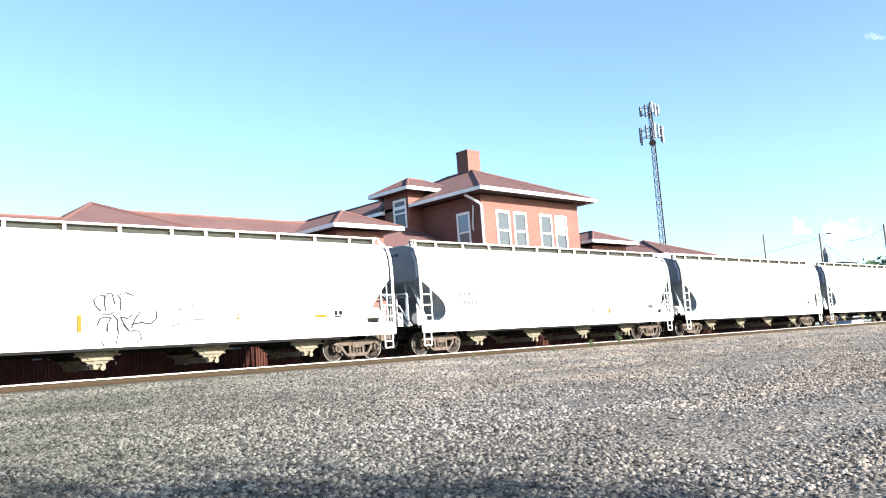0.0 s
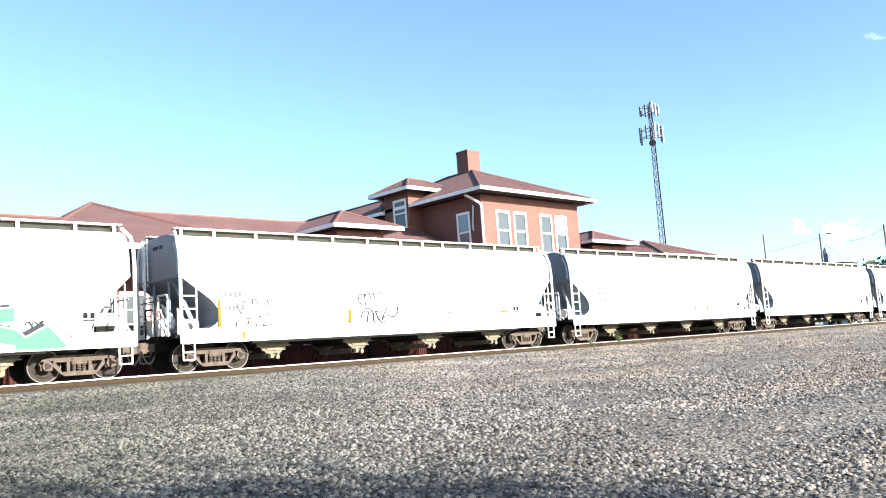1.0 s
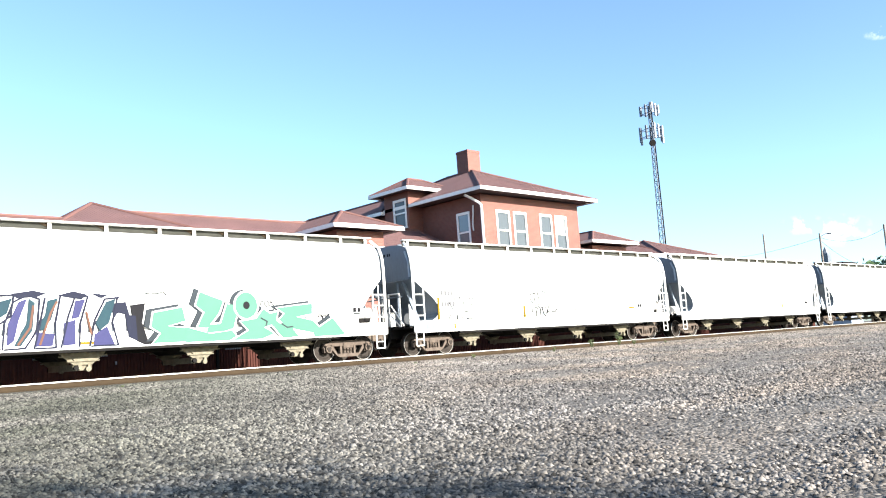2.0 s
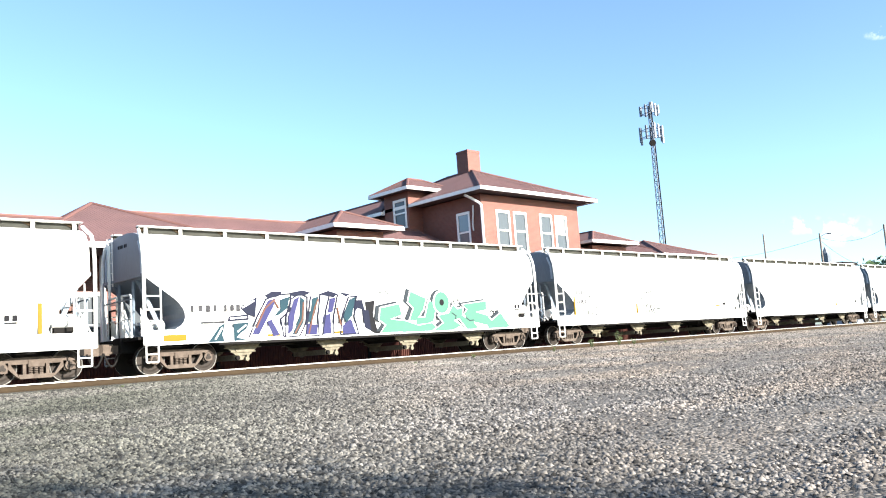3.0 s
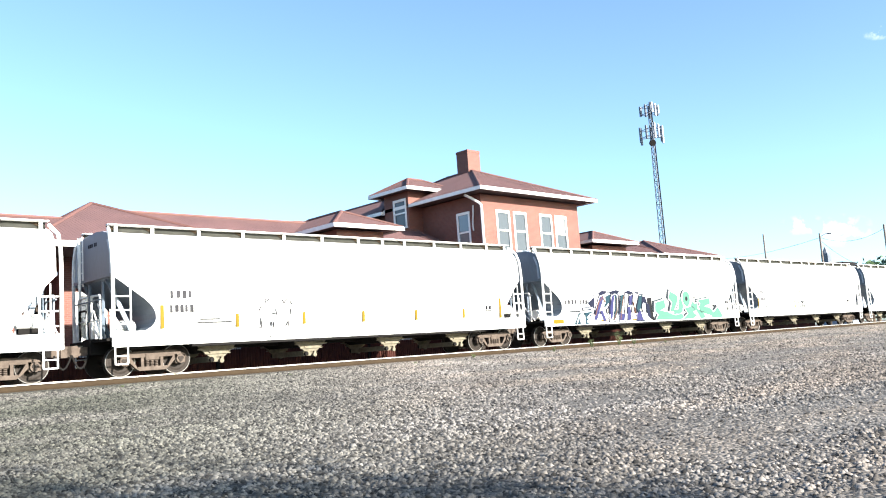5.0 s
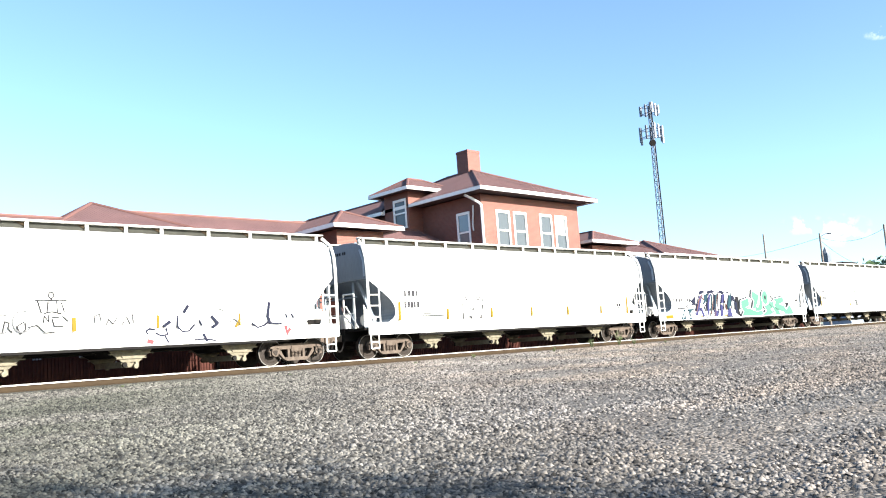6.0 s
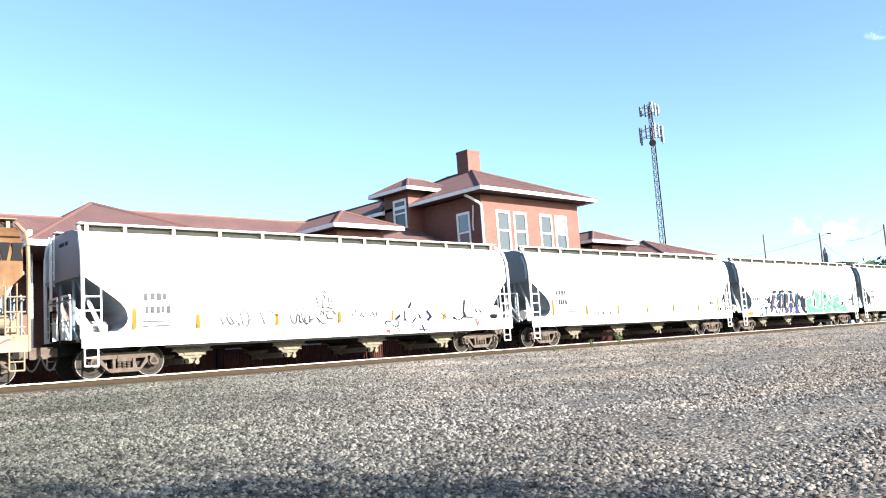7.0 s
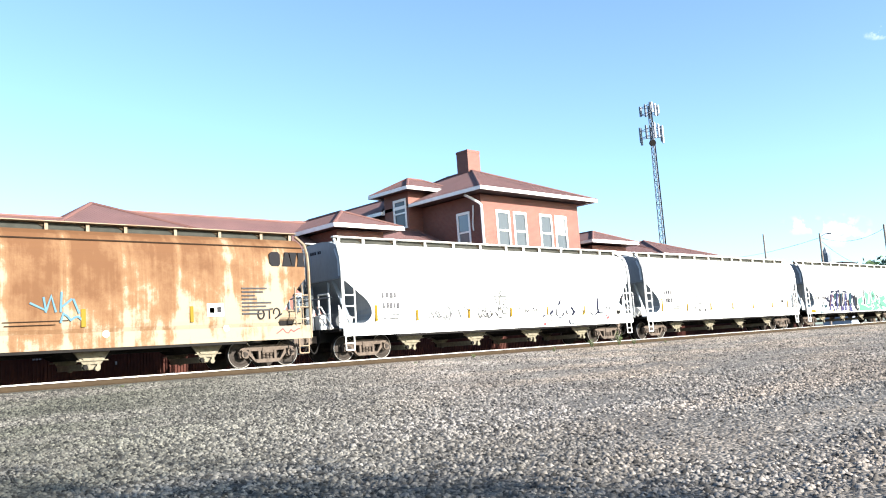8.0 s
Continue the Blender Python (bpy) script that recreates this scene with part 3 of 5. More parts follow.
        for sy in (-1, 1):
            part("outlet_rib", box(B(), x - 0.68, x + 0.68, sy * 1.13 - 0.03, sy * 1.13 + 0.03, zt - 0.13, zt - 0.09), OUTLET, bay)
            part("outlet_rib", box(B(), x - 0.46, x + 0.46, sy * 1.13 - 0.025, sy * 1.13 + 0.025, 0.535, 0.565), OUTLET, bay)
            part("outlet_cap", rod(B(), (x + 0.14, sy * 1.06, 0.31), (x + 0.14, sy * 1.17, 0.31), 0.075, n=14), OUTLET, bay, "round pale outlet cap")
            part("gate_crank", rod(B(), (x - 0.2, sy * 1.06, 0.36), (x - 0.2, sy * 1.16, 0.36), 0.07, n=10), UNDER, bay)
        bm = B()
        box(bm, x - 0.27, x + 0.27, -1.04, 1.04, 0.28, 0.46)
        rod(bm, (x - 0.1, -1.14, 0.38), (x - 0.1, 1.14, 0.38), 0.07, n=8)
        rod(bm, (x + 0.18, -1.13, 0.42), (x + 0.18, 1.13, 0.42), 0.05, n=8)
        slab(bm, [(x - 0.3, 0.62), (x + 0.3, 0.62), (x + 0.22, 0.54), (x - 0.22, 0.54)], "y", -1.15, -1.115)
        part("outlet_gate", bm, OUTLET, bay, "pale outlet gate with pipes")
    # ends: platform, struts, hoops, brake gear, coupler
    for e in (-1, 1):
        part("end_platform", box(B(), e * 8.1, e * 9.2, -1.5, 1.5, 1.08, 1.16), UNDER, car)
        for s in (-1, 1):
            part("end_post", rod(B(), (e * 8.95, s * 0.55, 1.16), (e * 8.9, s * 0.55, 3.05), 0.05, n=6), end_mat, car)
            bm = path_bar(B(), [(e * 9.14, s * 0.87, 1.1), (e * 9.14, s * 0.87, 2.42), (e * 9.14, s * 0.84, 2.48), (e * 9.14, s * 0.2, 2.5), (e * 9.14, s * 0.2, 1.1)], 0.034)
            rod(bm, (e * 9.14, s * 0.87, 1.75), (e * 9.14, s * 0.2, 1.75), 0.024)
            part("end_handrail", bm, trim_mat if e < 0 else end_mat, car)
        part("end_crease", box(B(), e * 8.97, e * 9.06, -1.5, 1.5, 3.0, 3.09), end_mat, car, "grey angle bar across the end sheet")
        part("end_pole", rod(B(), (e * 9.1, 0.9, 1.16), (e * 9.1, 0.84, 4.25), 0.045, n=6), trim_mat, car)
        for yy in (-1.38, 1.38):
            part("end_edge_strip", slab(B(), [(yy * 0.98, 3.1), (yy * 1.05, 3.1), (yy * 1.04, 3.7), (yy * 0.9, 4.15), (yy * 0.84, 4.12), (yy * 0.97, 3.7)], "x", e * 8.97, e * 9.02), END_EDGE if end_mat is END_SHADE_GREY else end_mat, car)
        for i, (ya, yb) in enumerate(((0.42, 0.32), (0.28, 0.18), (0.14, 0.04), (-0.08, -0.16), (-0.2, -0.28))):
            part("end_stencil", box(B(), e * 8.98, e * 8.99, yb, ya, 4.06, 4.17), INK2, car)
        part("cross_rail", rod(B(), (e * 9.15, -1.05, 2.35), (e * 9.15, 1.05, 2.35), 0.025), end_mat, car)
        for y0, z0, y1, z1 in ((-0.3, 2.05, -1.15, 1.2), (-0.15, 1.75, -0.9, 1.2)):
            part("brake_rod", rod(B(), (e * 9.12, y0, z0), (e * 9.22, y1, z1), 0.028, n=6), trim_mat, car)
        part("brake_valve", box(B(), e * 8.75, e * 9.05, -0.1, 0.35, 1.2, 1.75), WHITE_TRIM, car, bevel=0.03)
        part("train_pipe", path_bar(B(), [(e * 9.1, 0.2, 1.2), (e * 9.15, 0.2, 2.1), (e * 9.15, 0.75, 2.1), (e * 9.15, 0.75, 1.2)], 0.035), UNDER, car)
        # end ladder up the body end
        bm = B()
        for yy in (0.75, 1.15):
            rod(bm, (e * 9.04, yy, 2.9), (e * 9.04, yy, 4.5), 0.022, n=5)
        for k in range(5):
            rod(bm, (e * 9.04, 0.75, 3.0 + 0.34 * k), (e * 9.04, 1.15, 3.0 + 0.34 * k), 0.018, n=5)
        part("end_ladder", bm, trim_mat, car)
        for s in (-1, 1):
            bm = B()
            slab(bm, [(e * 9.0, 2.95), (e * 8.2, 1.16), (e * 8.05, 1.16), (e * 8.85, 2.95)], "y", s * 0.9 - 0.03, s * 0.9 + 0.03)
            part("slope_strut", bm, end_mat, car)
        bm = B()
        box(bm, e * 9.1, e * 9.62, -0.12, 0.12, 0.72, 0.98)
        slab(bm, [(e * 9.55, 0.68), (e * 9.86, 0.68), (e * 9.86, 1.02), (e * 9.55, 1.02)], "y", -0.18, 0.16)
        part("coupler", bm, TRUCK, car, "rusty brown knuckle coupler")
        bm = B()
        pts = [(e * 9.3, -0.35, 0.75)] + [(e * (9.3 + 0.5 * k / 6), -0.35, 0.75 - 0.42 * math.sin(math.pi * k / 6)) for k in range(1, 7)]
        path_bar(bm, pts, 0.03)
        part("air_hose", bm, UNDER, car, "black air brake hose")
    bm = B()
    rod(bm, (-8.45, -0.5, 1.5), (-8.0, -0.5, 1.5), 0.22, n=14)
    part("brake_cylinder", rod(B(), (8.75, -0.35, 1.16), (8.75, -0.35, 1.7), 0.18, n=12), WHITE_TRIM, car)
    part("air_tank", bm, WHITE_TRIM, car, "white air reservoirs", smooth=False)
    bm = B()
    for xa, xb, ra, rb in ((7.98, 8.05, 0.12, 0.2), (8.05, 8.7, 0.2, 0.2), (8.7, 8.77, 0.2, 0.12)):
        rod(bm, (xa, -1.12, 1.72), (xb, -1.12, 1.72), ra, rb, n=16)
    part("side_reservoir", bm, trim_mat, car, "horizontal air reservoir")
    part("reservoir_bracket", box(B(), 8.1, 8.7, -1.2, -1.04, 1.165, 1.53), UNDER, car)
    bm = B()
    for i in range(20):
        a, b = 2 * math.pi * i / 20, 2 * math.pi * (i + 1) / 20
        rod(bm, (9.18, 0.5 + 0.28 * math.cos(a), 2.3 + 0.28 * math.sin(a)), (9.18, 0.5 + 0.28 * math.cos(b), 2.3 + 0.28 * math.sin(b)), 0.02, n=5)
        if i % 5 == 0:
            rod(bm, (9.18, 0.5, 2.3), (9.18, 0.5 + 0.28 * math.cos(a), 2.3 + 0.28 * math.sin(a)), 0.015, n=5)
    part("brake_wheel", bm, TRUCK, car)
    build_truck(car, -7.66)
    build_truck(car, 7.66)
    return car


PITCH = 19.6
FIRST = 11.14


def mark(car, name, pieces, mat, label="", coat=0):
    """Flat paint on the near side of a car, one part for each outline (x, z); later coats lie over earlier ones."""
    for i, pts in enumerate(pieces):
        part(name, slab(B(), pts, "y", -1.636 - 0.003 * coat - 0.0004 * (i % 5), -1.6), mat, car, label)


def rect(x0, z0, x1, z1):
    return [(x0, z0), (x1, z0), (x1, z1), (x0, z1)]


def ribbon(bm, pts, w, d0, d1):
    """One unbroken brush line of width w along pts, with mitred bends."""
    rows = []
    n = len(pts)
    for i, (x, z) in enumerate(pts):
        p, q = Vector(pts[max(i - 1, 0)]), Vector(pts[min(i + 1, n - 1)])
        here = Vector((x, z))
        t1 = (here - p).normalized() if i else (q - here).normalized()
        t2 = (q - here).normalized() if i < n - 1 else t1
        t = (t1 + t2).normalized() if (t1 + t2).length > 0.2 else t1
        m = min(1.6, 1 / max(0.35, t.dot(t1)))
        k = w / 2 * m
        off = Vector((-t.y * k, t.x * k))
        end = t * (w * 0.25 * (-1 if i == 0 else 1 if i == n - 1 else 0))
        rows.append([bm.verts.new((c.x, d, c.y)) for c in (here + end + off, here + end - off) for d in (d0, d1)])
    for r0, r1 in zip(rows, rows[1:]):
        bm.faces.new((r0[0], r1[0], r1[2], r0[2]))
        bm.faces.new((r0[1], r0[3], r1[3], r1[1]))
        bm.faces.new((r0[0], r0[1], r1[1], r1[0]))
        bm.faces.new((r0[2], r1[2], r1[3], r0[3]))
    bm.faces.new((rows[0][0], rows[0][2], rows[0][3], rows[0][1]))
    bm.faces.new((rows[-1][0], rows[-1][1], rows[-1][3], rows[-1][2]))
    bmesh.ops.recalc_face_normals(bm, faces=bm.faces[:])
    return bm


def grown(pts, d):
    """The outline pts pushed outwards by d."""
    area = sum(a[0] * b[1] - b[0] * a[1] for a, b in zip(pts, pts[1:] + pts[:1]))
    sign = 1 if area > 0 else -1
    out = []
    for i, (x, z) in enumerate(pts):
        p, q = Vector(pts[i - 1]), Vector(pts[(i + 1) % len(pts)])
        t1, t2 = (Vector((x, z)) - p).normalized(), (q - Vector((x, z))).normalized()
        n = Vector((t1.y + t2.y, -t1.x - t2.x))
        n = n.normalized() if n.length > 0.1 else Vector((t1.y, -t1.x))
        out.append((x + n.x * d * sign, z + n.y * d * sign))
    return out


def arc(cx, cz, rx, rz, a0, a1, n=10):
    return [(cx + rx * math.cos(radians(a0 + (a1 - a0) * i / n)), cz + rz * math.sin(radians(a0 + (a1 - a0) * i / n))) for i in range(n + 1)]


CARS = []
plain = build_car("white covered hopper car, clean sides with faint markings", WHITE, WHITE_TRIM, END_SHADE_GREY)
plain.matrix_basis = pose(FIRST, 0, 0)
CARS.append((plain, FIRST))
MARKED = {}
for key, k, text in (("B", 1, "white covered hopper car with small faded markings"), ("C", 2, "white covered hopper car with small faded markings"),
                     ("C2", 3, "white covered hopper car with small faded markings"), ("C3", 4, "white covered hopper car with small faded markings"),
                     ("D", -1, "white covered hopper car with mint and navy graffiti"), ("E", -2, "white covered hopper car with yellow decals and stencilled mark"),
                     ("F", -3, "white covered hopper car with dark scrawled graffiti tags")):
    c = copy_thing(plain, pose(FIRST + PITCH * k, 0, 0))
    tagged(c, text)
    MARKED[key] = c
    CARS.append((c, FIRST + PITCH * k))
MARKED["A"] = plain
rusty = build_car("rust-streaked tan covered hopper car with dark logo shape", RUST_PAINT, RUST_TRIM, END_SHADE_GREY, tall_outlet=True)
rusty.matrix_basis = pose(FIRST - 4 * PITCH, 0, 0)
CARS.append((rusty, FIRST - 4 * PITCH))
MARKED["G"] = rusty

def glyph_bars(x, z, n, w, h, step):
    """Stencilled characters as plain broken bars of their size."""
    return [rect(x + i * step, z + (0.02 if i % 2 else 0), x + i * step + w * (0.85 if i % 3 else 0.6), z + h) for i in range(n)]


def paint(car, name, mat, lines, w, label="", depth=0):
    """Sprayed lines on the near side, one part each; depth lays later coats over earlier ones."""
    for i, pts in enumerate(lines):
        part(name, ribbon(B(), pts, w, -1.6345 - 0.003 * depth - 0.0003 * (i % 8), -1.6), mat, car, label)


def tick(car, x, z0, z1, w=0.11):
    mark(car, "decal", [rect(x - w / 2, z0, x + w / 2, z1)], YELLOW, "yellow reflective decal")


def small_logo(car, x, z):
    mark(car, "decal", [rect(x, z, x + 0.12, z + 0.16), rect(x + 0.2, z, x + 0.32, z + 0.16), rect(x, z - 0.07, x + 0.32, z - 0.03)], INK, "small black stencil blocks")


def wobble(seed, x0, z0, n, step, amp):
    rng = random.Random(seed)
    return [(x0 + step * i + rng.uniform(-0.3, 0.3) * step, z0 + rng.uniform(-amp, amp)) for i in range(n)]


# markings on each car
c = MARKED["A"]
tick(c, -7.74, 1.36, 2.25, 0.1)
tick(c, -2.55, 1.35, 1.85)
mark(c, "stencil", glyph_bars(-7.55, 2.32, 4, 0.12, 0.2, 0.18) + glyph_bars(-7.55, 1.88, 5, 0.11, 0.2, 0.15), PALE_INK, "faded grey stencil block")
# a wide faint tag of domes and hooks over the stencils
paint(c, "graffiti", GREY_INK, [[(-6.93, 1.77), (-7.12, 2.0), (-7.07, 2.13), (-6.81, 2.21)], [(-6.85, 1.93), (-6.83, 2.2), (-6.68, 2.28), (-6.55, 2.26), (-6.35, 2.24)], [(-6.53, 2.26), (-6.52, 2.09)], [(-6.35, 2.22), (-6.31, 1.96)], [(-5.98, 2.2), (-5.88, 2.25), (-5.75, 2.18)], [(-5.95, 2.19), (-5.87, 2.03), (-5.87, 1.88)], [(-6.31, 1.69), (-6.1, 1.65), (-5.93, 1.78)], [(-6.82, 1.77), (-6.61, 1.78)]],
      0.032, "faint grey domed scrawl")
paint(c, "graffiti", GREY_INK, [[(-6.79, 1.62), (-6.59, 1.62)], [(-7.18, 1.26), (-7.13, 1.52), (-6.95, 1.64), (-6.85, 1.67)], [(-6.69, 1.55), (-6.75, 1.28)], [(-6.42, 1.46), (-6.42, 1.27)], [(-6.17, 1.42), (-6.07, 1.29), (-5.82, 1.28)], [(-6.12, 1.39), (-5.66, 1.39)], [(-6.42, 1.1), (-6.43, 1.0)]], 0.032, "faint grey hooked scrawl")
mark(c, "decal", [rect(-6.95, 0.98, -6.85, 1.2)], YELLOW, "small yellow decal")
# a thin two-row tag: domes above, looped letters below
paint(c, "graffiti", SCRAWL, [[(-1.94, 1.95), (-2.1, 2.13), (-2.13, 2.26), (-2.03, 2.39), (-1.83, 2.41), (-1.82, 2.13), (-1.79, 1.95)], [(-1.83, 2.29), (-1.73, 2.46), (-1.6, 2.46), (-1.52, 2.14)],
      [(-1.57, 2.42), (-1.43, 2.42), (-1.35, 2.29), (-1.36, 1.97)], [(-1.37, 2.42), (-1.2, 2.49), (-0.96, 2.4)], [(-1.91, 1.87), (-1.65, 1.86), (-1.51, 1.92)]], 0.040, "thin dark domed scrawl")
paint(c, "graffiti", SCRAWL, [[(-2.04, 1.54), (-1.97, 1.72), (-1.84, 1.78), (-1.61, 1.74)], [(-1.66, 1.73), (-1.75, 1.55), (-1.74, 1.34)], [(-1.58, 1.83), (-1.45, 1.69), (-1.44, 1.29), (-1.53, 0.93)], [(-1.97, 1.12), (-1.86, 0.93)],
      [(-1.36, 1.77), (-1.25, 1.53), (-1.09, 1.31)], [(-1.36, 1.77), (-1.16, 1.72), (-0.99, 1.83)], [(-0.78, 1.89), (-0.94, 1.68), (-1.03, 1.44)], [(-1.03, 1.54), (-0.74, 1.59), (-0.43, 1.54), (-0.26, 1.71), (-0.27, 1.92)],
      [(-1.09, 1.3), (-0.95, 1.37), (-0.8, 1.3), (-0.75, 1.1), (-0.93, 1.0), (-1.08, 1.09)]], 0.040, "thin dark looped scrawl")
paint(c, "graffiti", GREY_INK, [[(0.43, 1.97), (0.58, 1.94)], [(0.79, 2.0), (0.81, 2.13)], [(0.9, 2.0), (0.93, 2.14)], [(0.23, 1.47), (0.46, 1.5)], [(0.74, 1.62), (0.98, 1.63), (1.27, 1.62)]], 0.03, "faint grey marks")
mark(c, "patch", [[(-4.6, 1.97), (-3.01, 1.86), (-3.24, 1.64), (-4.61, 1.38)]], PALEST, "very pale blue paint haze")
mark(c, "patch", [[(1.84, 1.14), (3.5, 1.15), (3.66, 0.97), (1.87, 0.97)]], PALEBLUE, "pale blue paint patch")
mark(c, "decal", [rect(2.45, 1.74, 2.56, 1.79), rect(2.45, 1.60, 2.53, 1.68)], YELLOW, "small yellow decal")
mark(c, "patch", [rect(-8.5, 1.0, -8.05, 1.22)], PALEBLUE, "pale blue paint patch")
mark(c, "decal", [rect(5.5, 1.6, 6.0, 1.68)], YELLOW, "yellow reflective decal")
small_logo(c, 6.35, 1.66)
for key in ("B", "C", "C2", "C3"):
    c = MARKED[key]
    small_logo(c, 6.9, 1.6)
    mark(c, "stencil", glyph_bars(-6.9, 2.3, 4, 0.13, 0.18, 0.24) + glyph_bars(-6.9, 1.95, 5, 0.13, 0.18, 0.22), PALE_INK, "faint pale stencil blocks")
    tick(c, 3.4, 1.4, 1.65)
paint(MARKED["B"], "graffiti", GREY_INK, [arc(1.6, 1.9, 0.2, 0.35, 200, 20), [(1.4, 1.5), (2.1, 1.55)], arc(2.0, 1.3, 0.2, 0.3, 90, -60)], 0.03, "faint grey scrawl")

c = MARKED["D"]
mark(c, "stencil", glyph_bars(-7.55, 1.86, 4, 0.16, 0.22, 0.26) + glyph_bars(-6.4, 1.86, 4, 0.15, 0.22, 0.22) + [rect(-7.2, 1.5, -6.4, 1.56)], GREY_INK, "grey stencil blocks")
tick(c, -8.1, 0.98, 1.18, 0.75)
small_logo(c, 7.6, 1.75)



# bold leaning letters: lilac and teal facets inside dark outlines, white between
LILAC_FACETS = [[(-5.42, 1.09), (-5.05, 1.76), (-4.77, 2.21), (-4.46, 2.28), (-4.6, 1.96), (-4.93, 1.45), (-5.16, 1.08)], [(-4.84, 1.49), (-4.67, 1.56), (-4.38, 1.05), (-4.61, 0.97)],
                [(-3.74, 2.24), (-3.52, 2.33), (-3.74, 1.73), (-3.86, 1.17), (-4.05, 1.04), (-4.0, 1.66)], [(-3.3, 1.39), (-2.81, 1.33), (-2.87, 1.0), (-3.32, 1.0)],
                [(-2.55, 1.63), (-2.25, 1.72), (-2.25, 1.02), (-2.59, 0.99)], [(-2.24, 2.25), (-1.97, 2.3), (-2.15, 1.78), (-2.35, 1.74)], [(-1.73, 1.28), (-1.36, 1.5), (-1.14, 0.97), (-1.75, 0.94)]]
TEAL_FACETS = [[(-4.32, 2.22), (-3.91, 2.34), (-4.03, 1.93), (-4.35, 1.72), (-4.55, 1.67), (-4.3, 1.93)], [(-3.48, 2.33), (-3.32, 2.21), (-3.39, 1.45), (-3.69, 1.03), (-3.87, 1.04), (-3.54, 1.65)],
               [(-2.99, 2.27), (-2.72, 2.33), (-2.9, 1.73), (-3.13, 1.44), (-3.29, 1.48), (-3.06, 1.87)], [(-1.37, 2.22), (-1.1, 2.3), (-1.3, 1.6), (-1.57, 1.38), (-1.69, 1.61)],
               [(-6.1, 1.47), (-5.53, 1.49), (-5.62, 1.29), (-5.87, 1.13), (-6.0, 1.01), (-5.55, 0.93), (-6.09, 0.9)], [(-7.0, 0.9), (-6.9, 1.01), (-6.59, 1.39), (-6.39, 1.49), (-6.5, 1.13), (-6.43, 0.9)]]
NAVY_FACETS = [[(-4.89, 2.38), (-4.62, 2.51), (-4.18, 2.51), (-4.36, 2.34), (-4.74, 2.27)], [(-3.91, 2.47), (-3.37, 2.55), (-3.02, 2.47), (-3.27, 2.37), (-3.78, 2.34)], [(-2.74, 2.41), (-2.3, 2.53), (-1.91, 2.43), (-2.07, 2.29)],
               [(-1.8, 2.47), (-1.3, 2.42), (-1.51, 2.32)], [(-6.3, 1.55), (-5.52, 1.58), (-5.56, 1.75), (-6.22, 1.71)], [(-5.82, 1.98), (-5.19, 2.34), (-5.29, 1.65), (-5.6, 1.77)],
               [(-1.27, 2.16), (-0.8, 2.21), (-0.69, 1.81), (-1.03, 1.9), (-1.14, 1.74)], [(-0.82, 1.84), (-0.51, 1.79), (-0.46, 1.03), (-0.74, 1.17)]]
mark(c, "graffiti", NAVY_FACETS, NAVY, "dark navy spray paint facet", 1)
mark(c, "graffiti", [[(-0.67, 2.11), (-0.21, 2.17), (-0.31, 1.58), (-0.14, 1.04), (0.6, 0.99), (0.6, 0.92), (-0.24, 0.92), (-0.48, 1.03)]], INK, "black dripping spray paint edge", 1)
mark(c, "graffiti", TEAL_FACETS, TEAL, "dark teal spray paint facet", 2)
mark(c, "graffiti", LILAC_FACETS, LILAC, "lilac spray paint facet", 3)
LETTER_LINES = [[(-5.55, 0.99), (-5.2, 1.69), (-4.85, 2.25), (-4.4, 2.4), (-3.86, 2.43), (-3.94, 1.85), (-4.31, 1.57), (-4.21, 0.95)], [(-4.15, 0.95), (-4.09, 1.66), (-3.87, 2.24), (-3.5, 2.43), (-3.2, 2.31), (-3.27, 1.45), (-3.58, 0.97), (-4.1, 0.95)],
                [(-3.35, 0.95), (-3.19, 1.64), (-3.06, 2.33)], [(-2.65, 2.39), (-2.79, 1.63), (-2.78, 0.95), (-3.3, 0.95)], [(-2.64, 0.95), (-2.44, 1.82), (-2.26, 2.35), (-1.89, 2.39), (-2.11, 1.62), (-2.15, 0.95)],
                [(-1.86, 0.95), (-1.7, 1.71), (-1.41, 2.3), (-1.0, 2.34)], [(-1.05, 2.3), (-1.2, 1.6), (-1.04, 0.95), (-1.81, 0.95)]]
paint(c, "graffiti", NAVY, LETTER_LINES, 0.05, "dark navy letter outline", 4)
paint(c, "graffiti", RUSTY, [[(-5.26, 1.31), (-4.91, 1.94), (-4.55, 2.21), (-4.38, 1.95)], [(-3.37, 2.12), (-3.45, 1.53), (-3.76, 1.07)], [(-3.2, 1.05), (-2.91, 1.93), (-2.75, 2.23)], [(-1.94, 1.92), (-1.81, 1.3)]], 0.06, "rust coloured accent line", 5)
paint(c, "graffiti", WHITE_TRIM, [[(-6.2, 1.63), (-5.62, 1.66)], [(-5.75, 1.98), (-5.32, 2.2)], [(-6.75, 0.98), (-6.5, 1.35)], [(-5.95, 1.2), (-5.65, 1.4)]], 0.05, "white highlight line", 5)
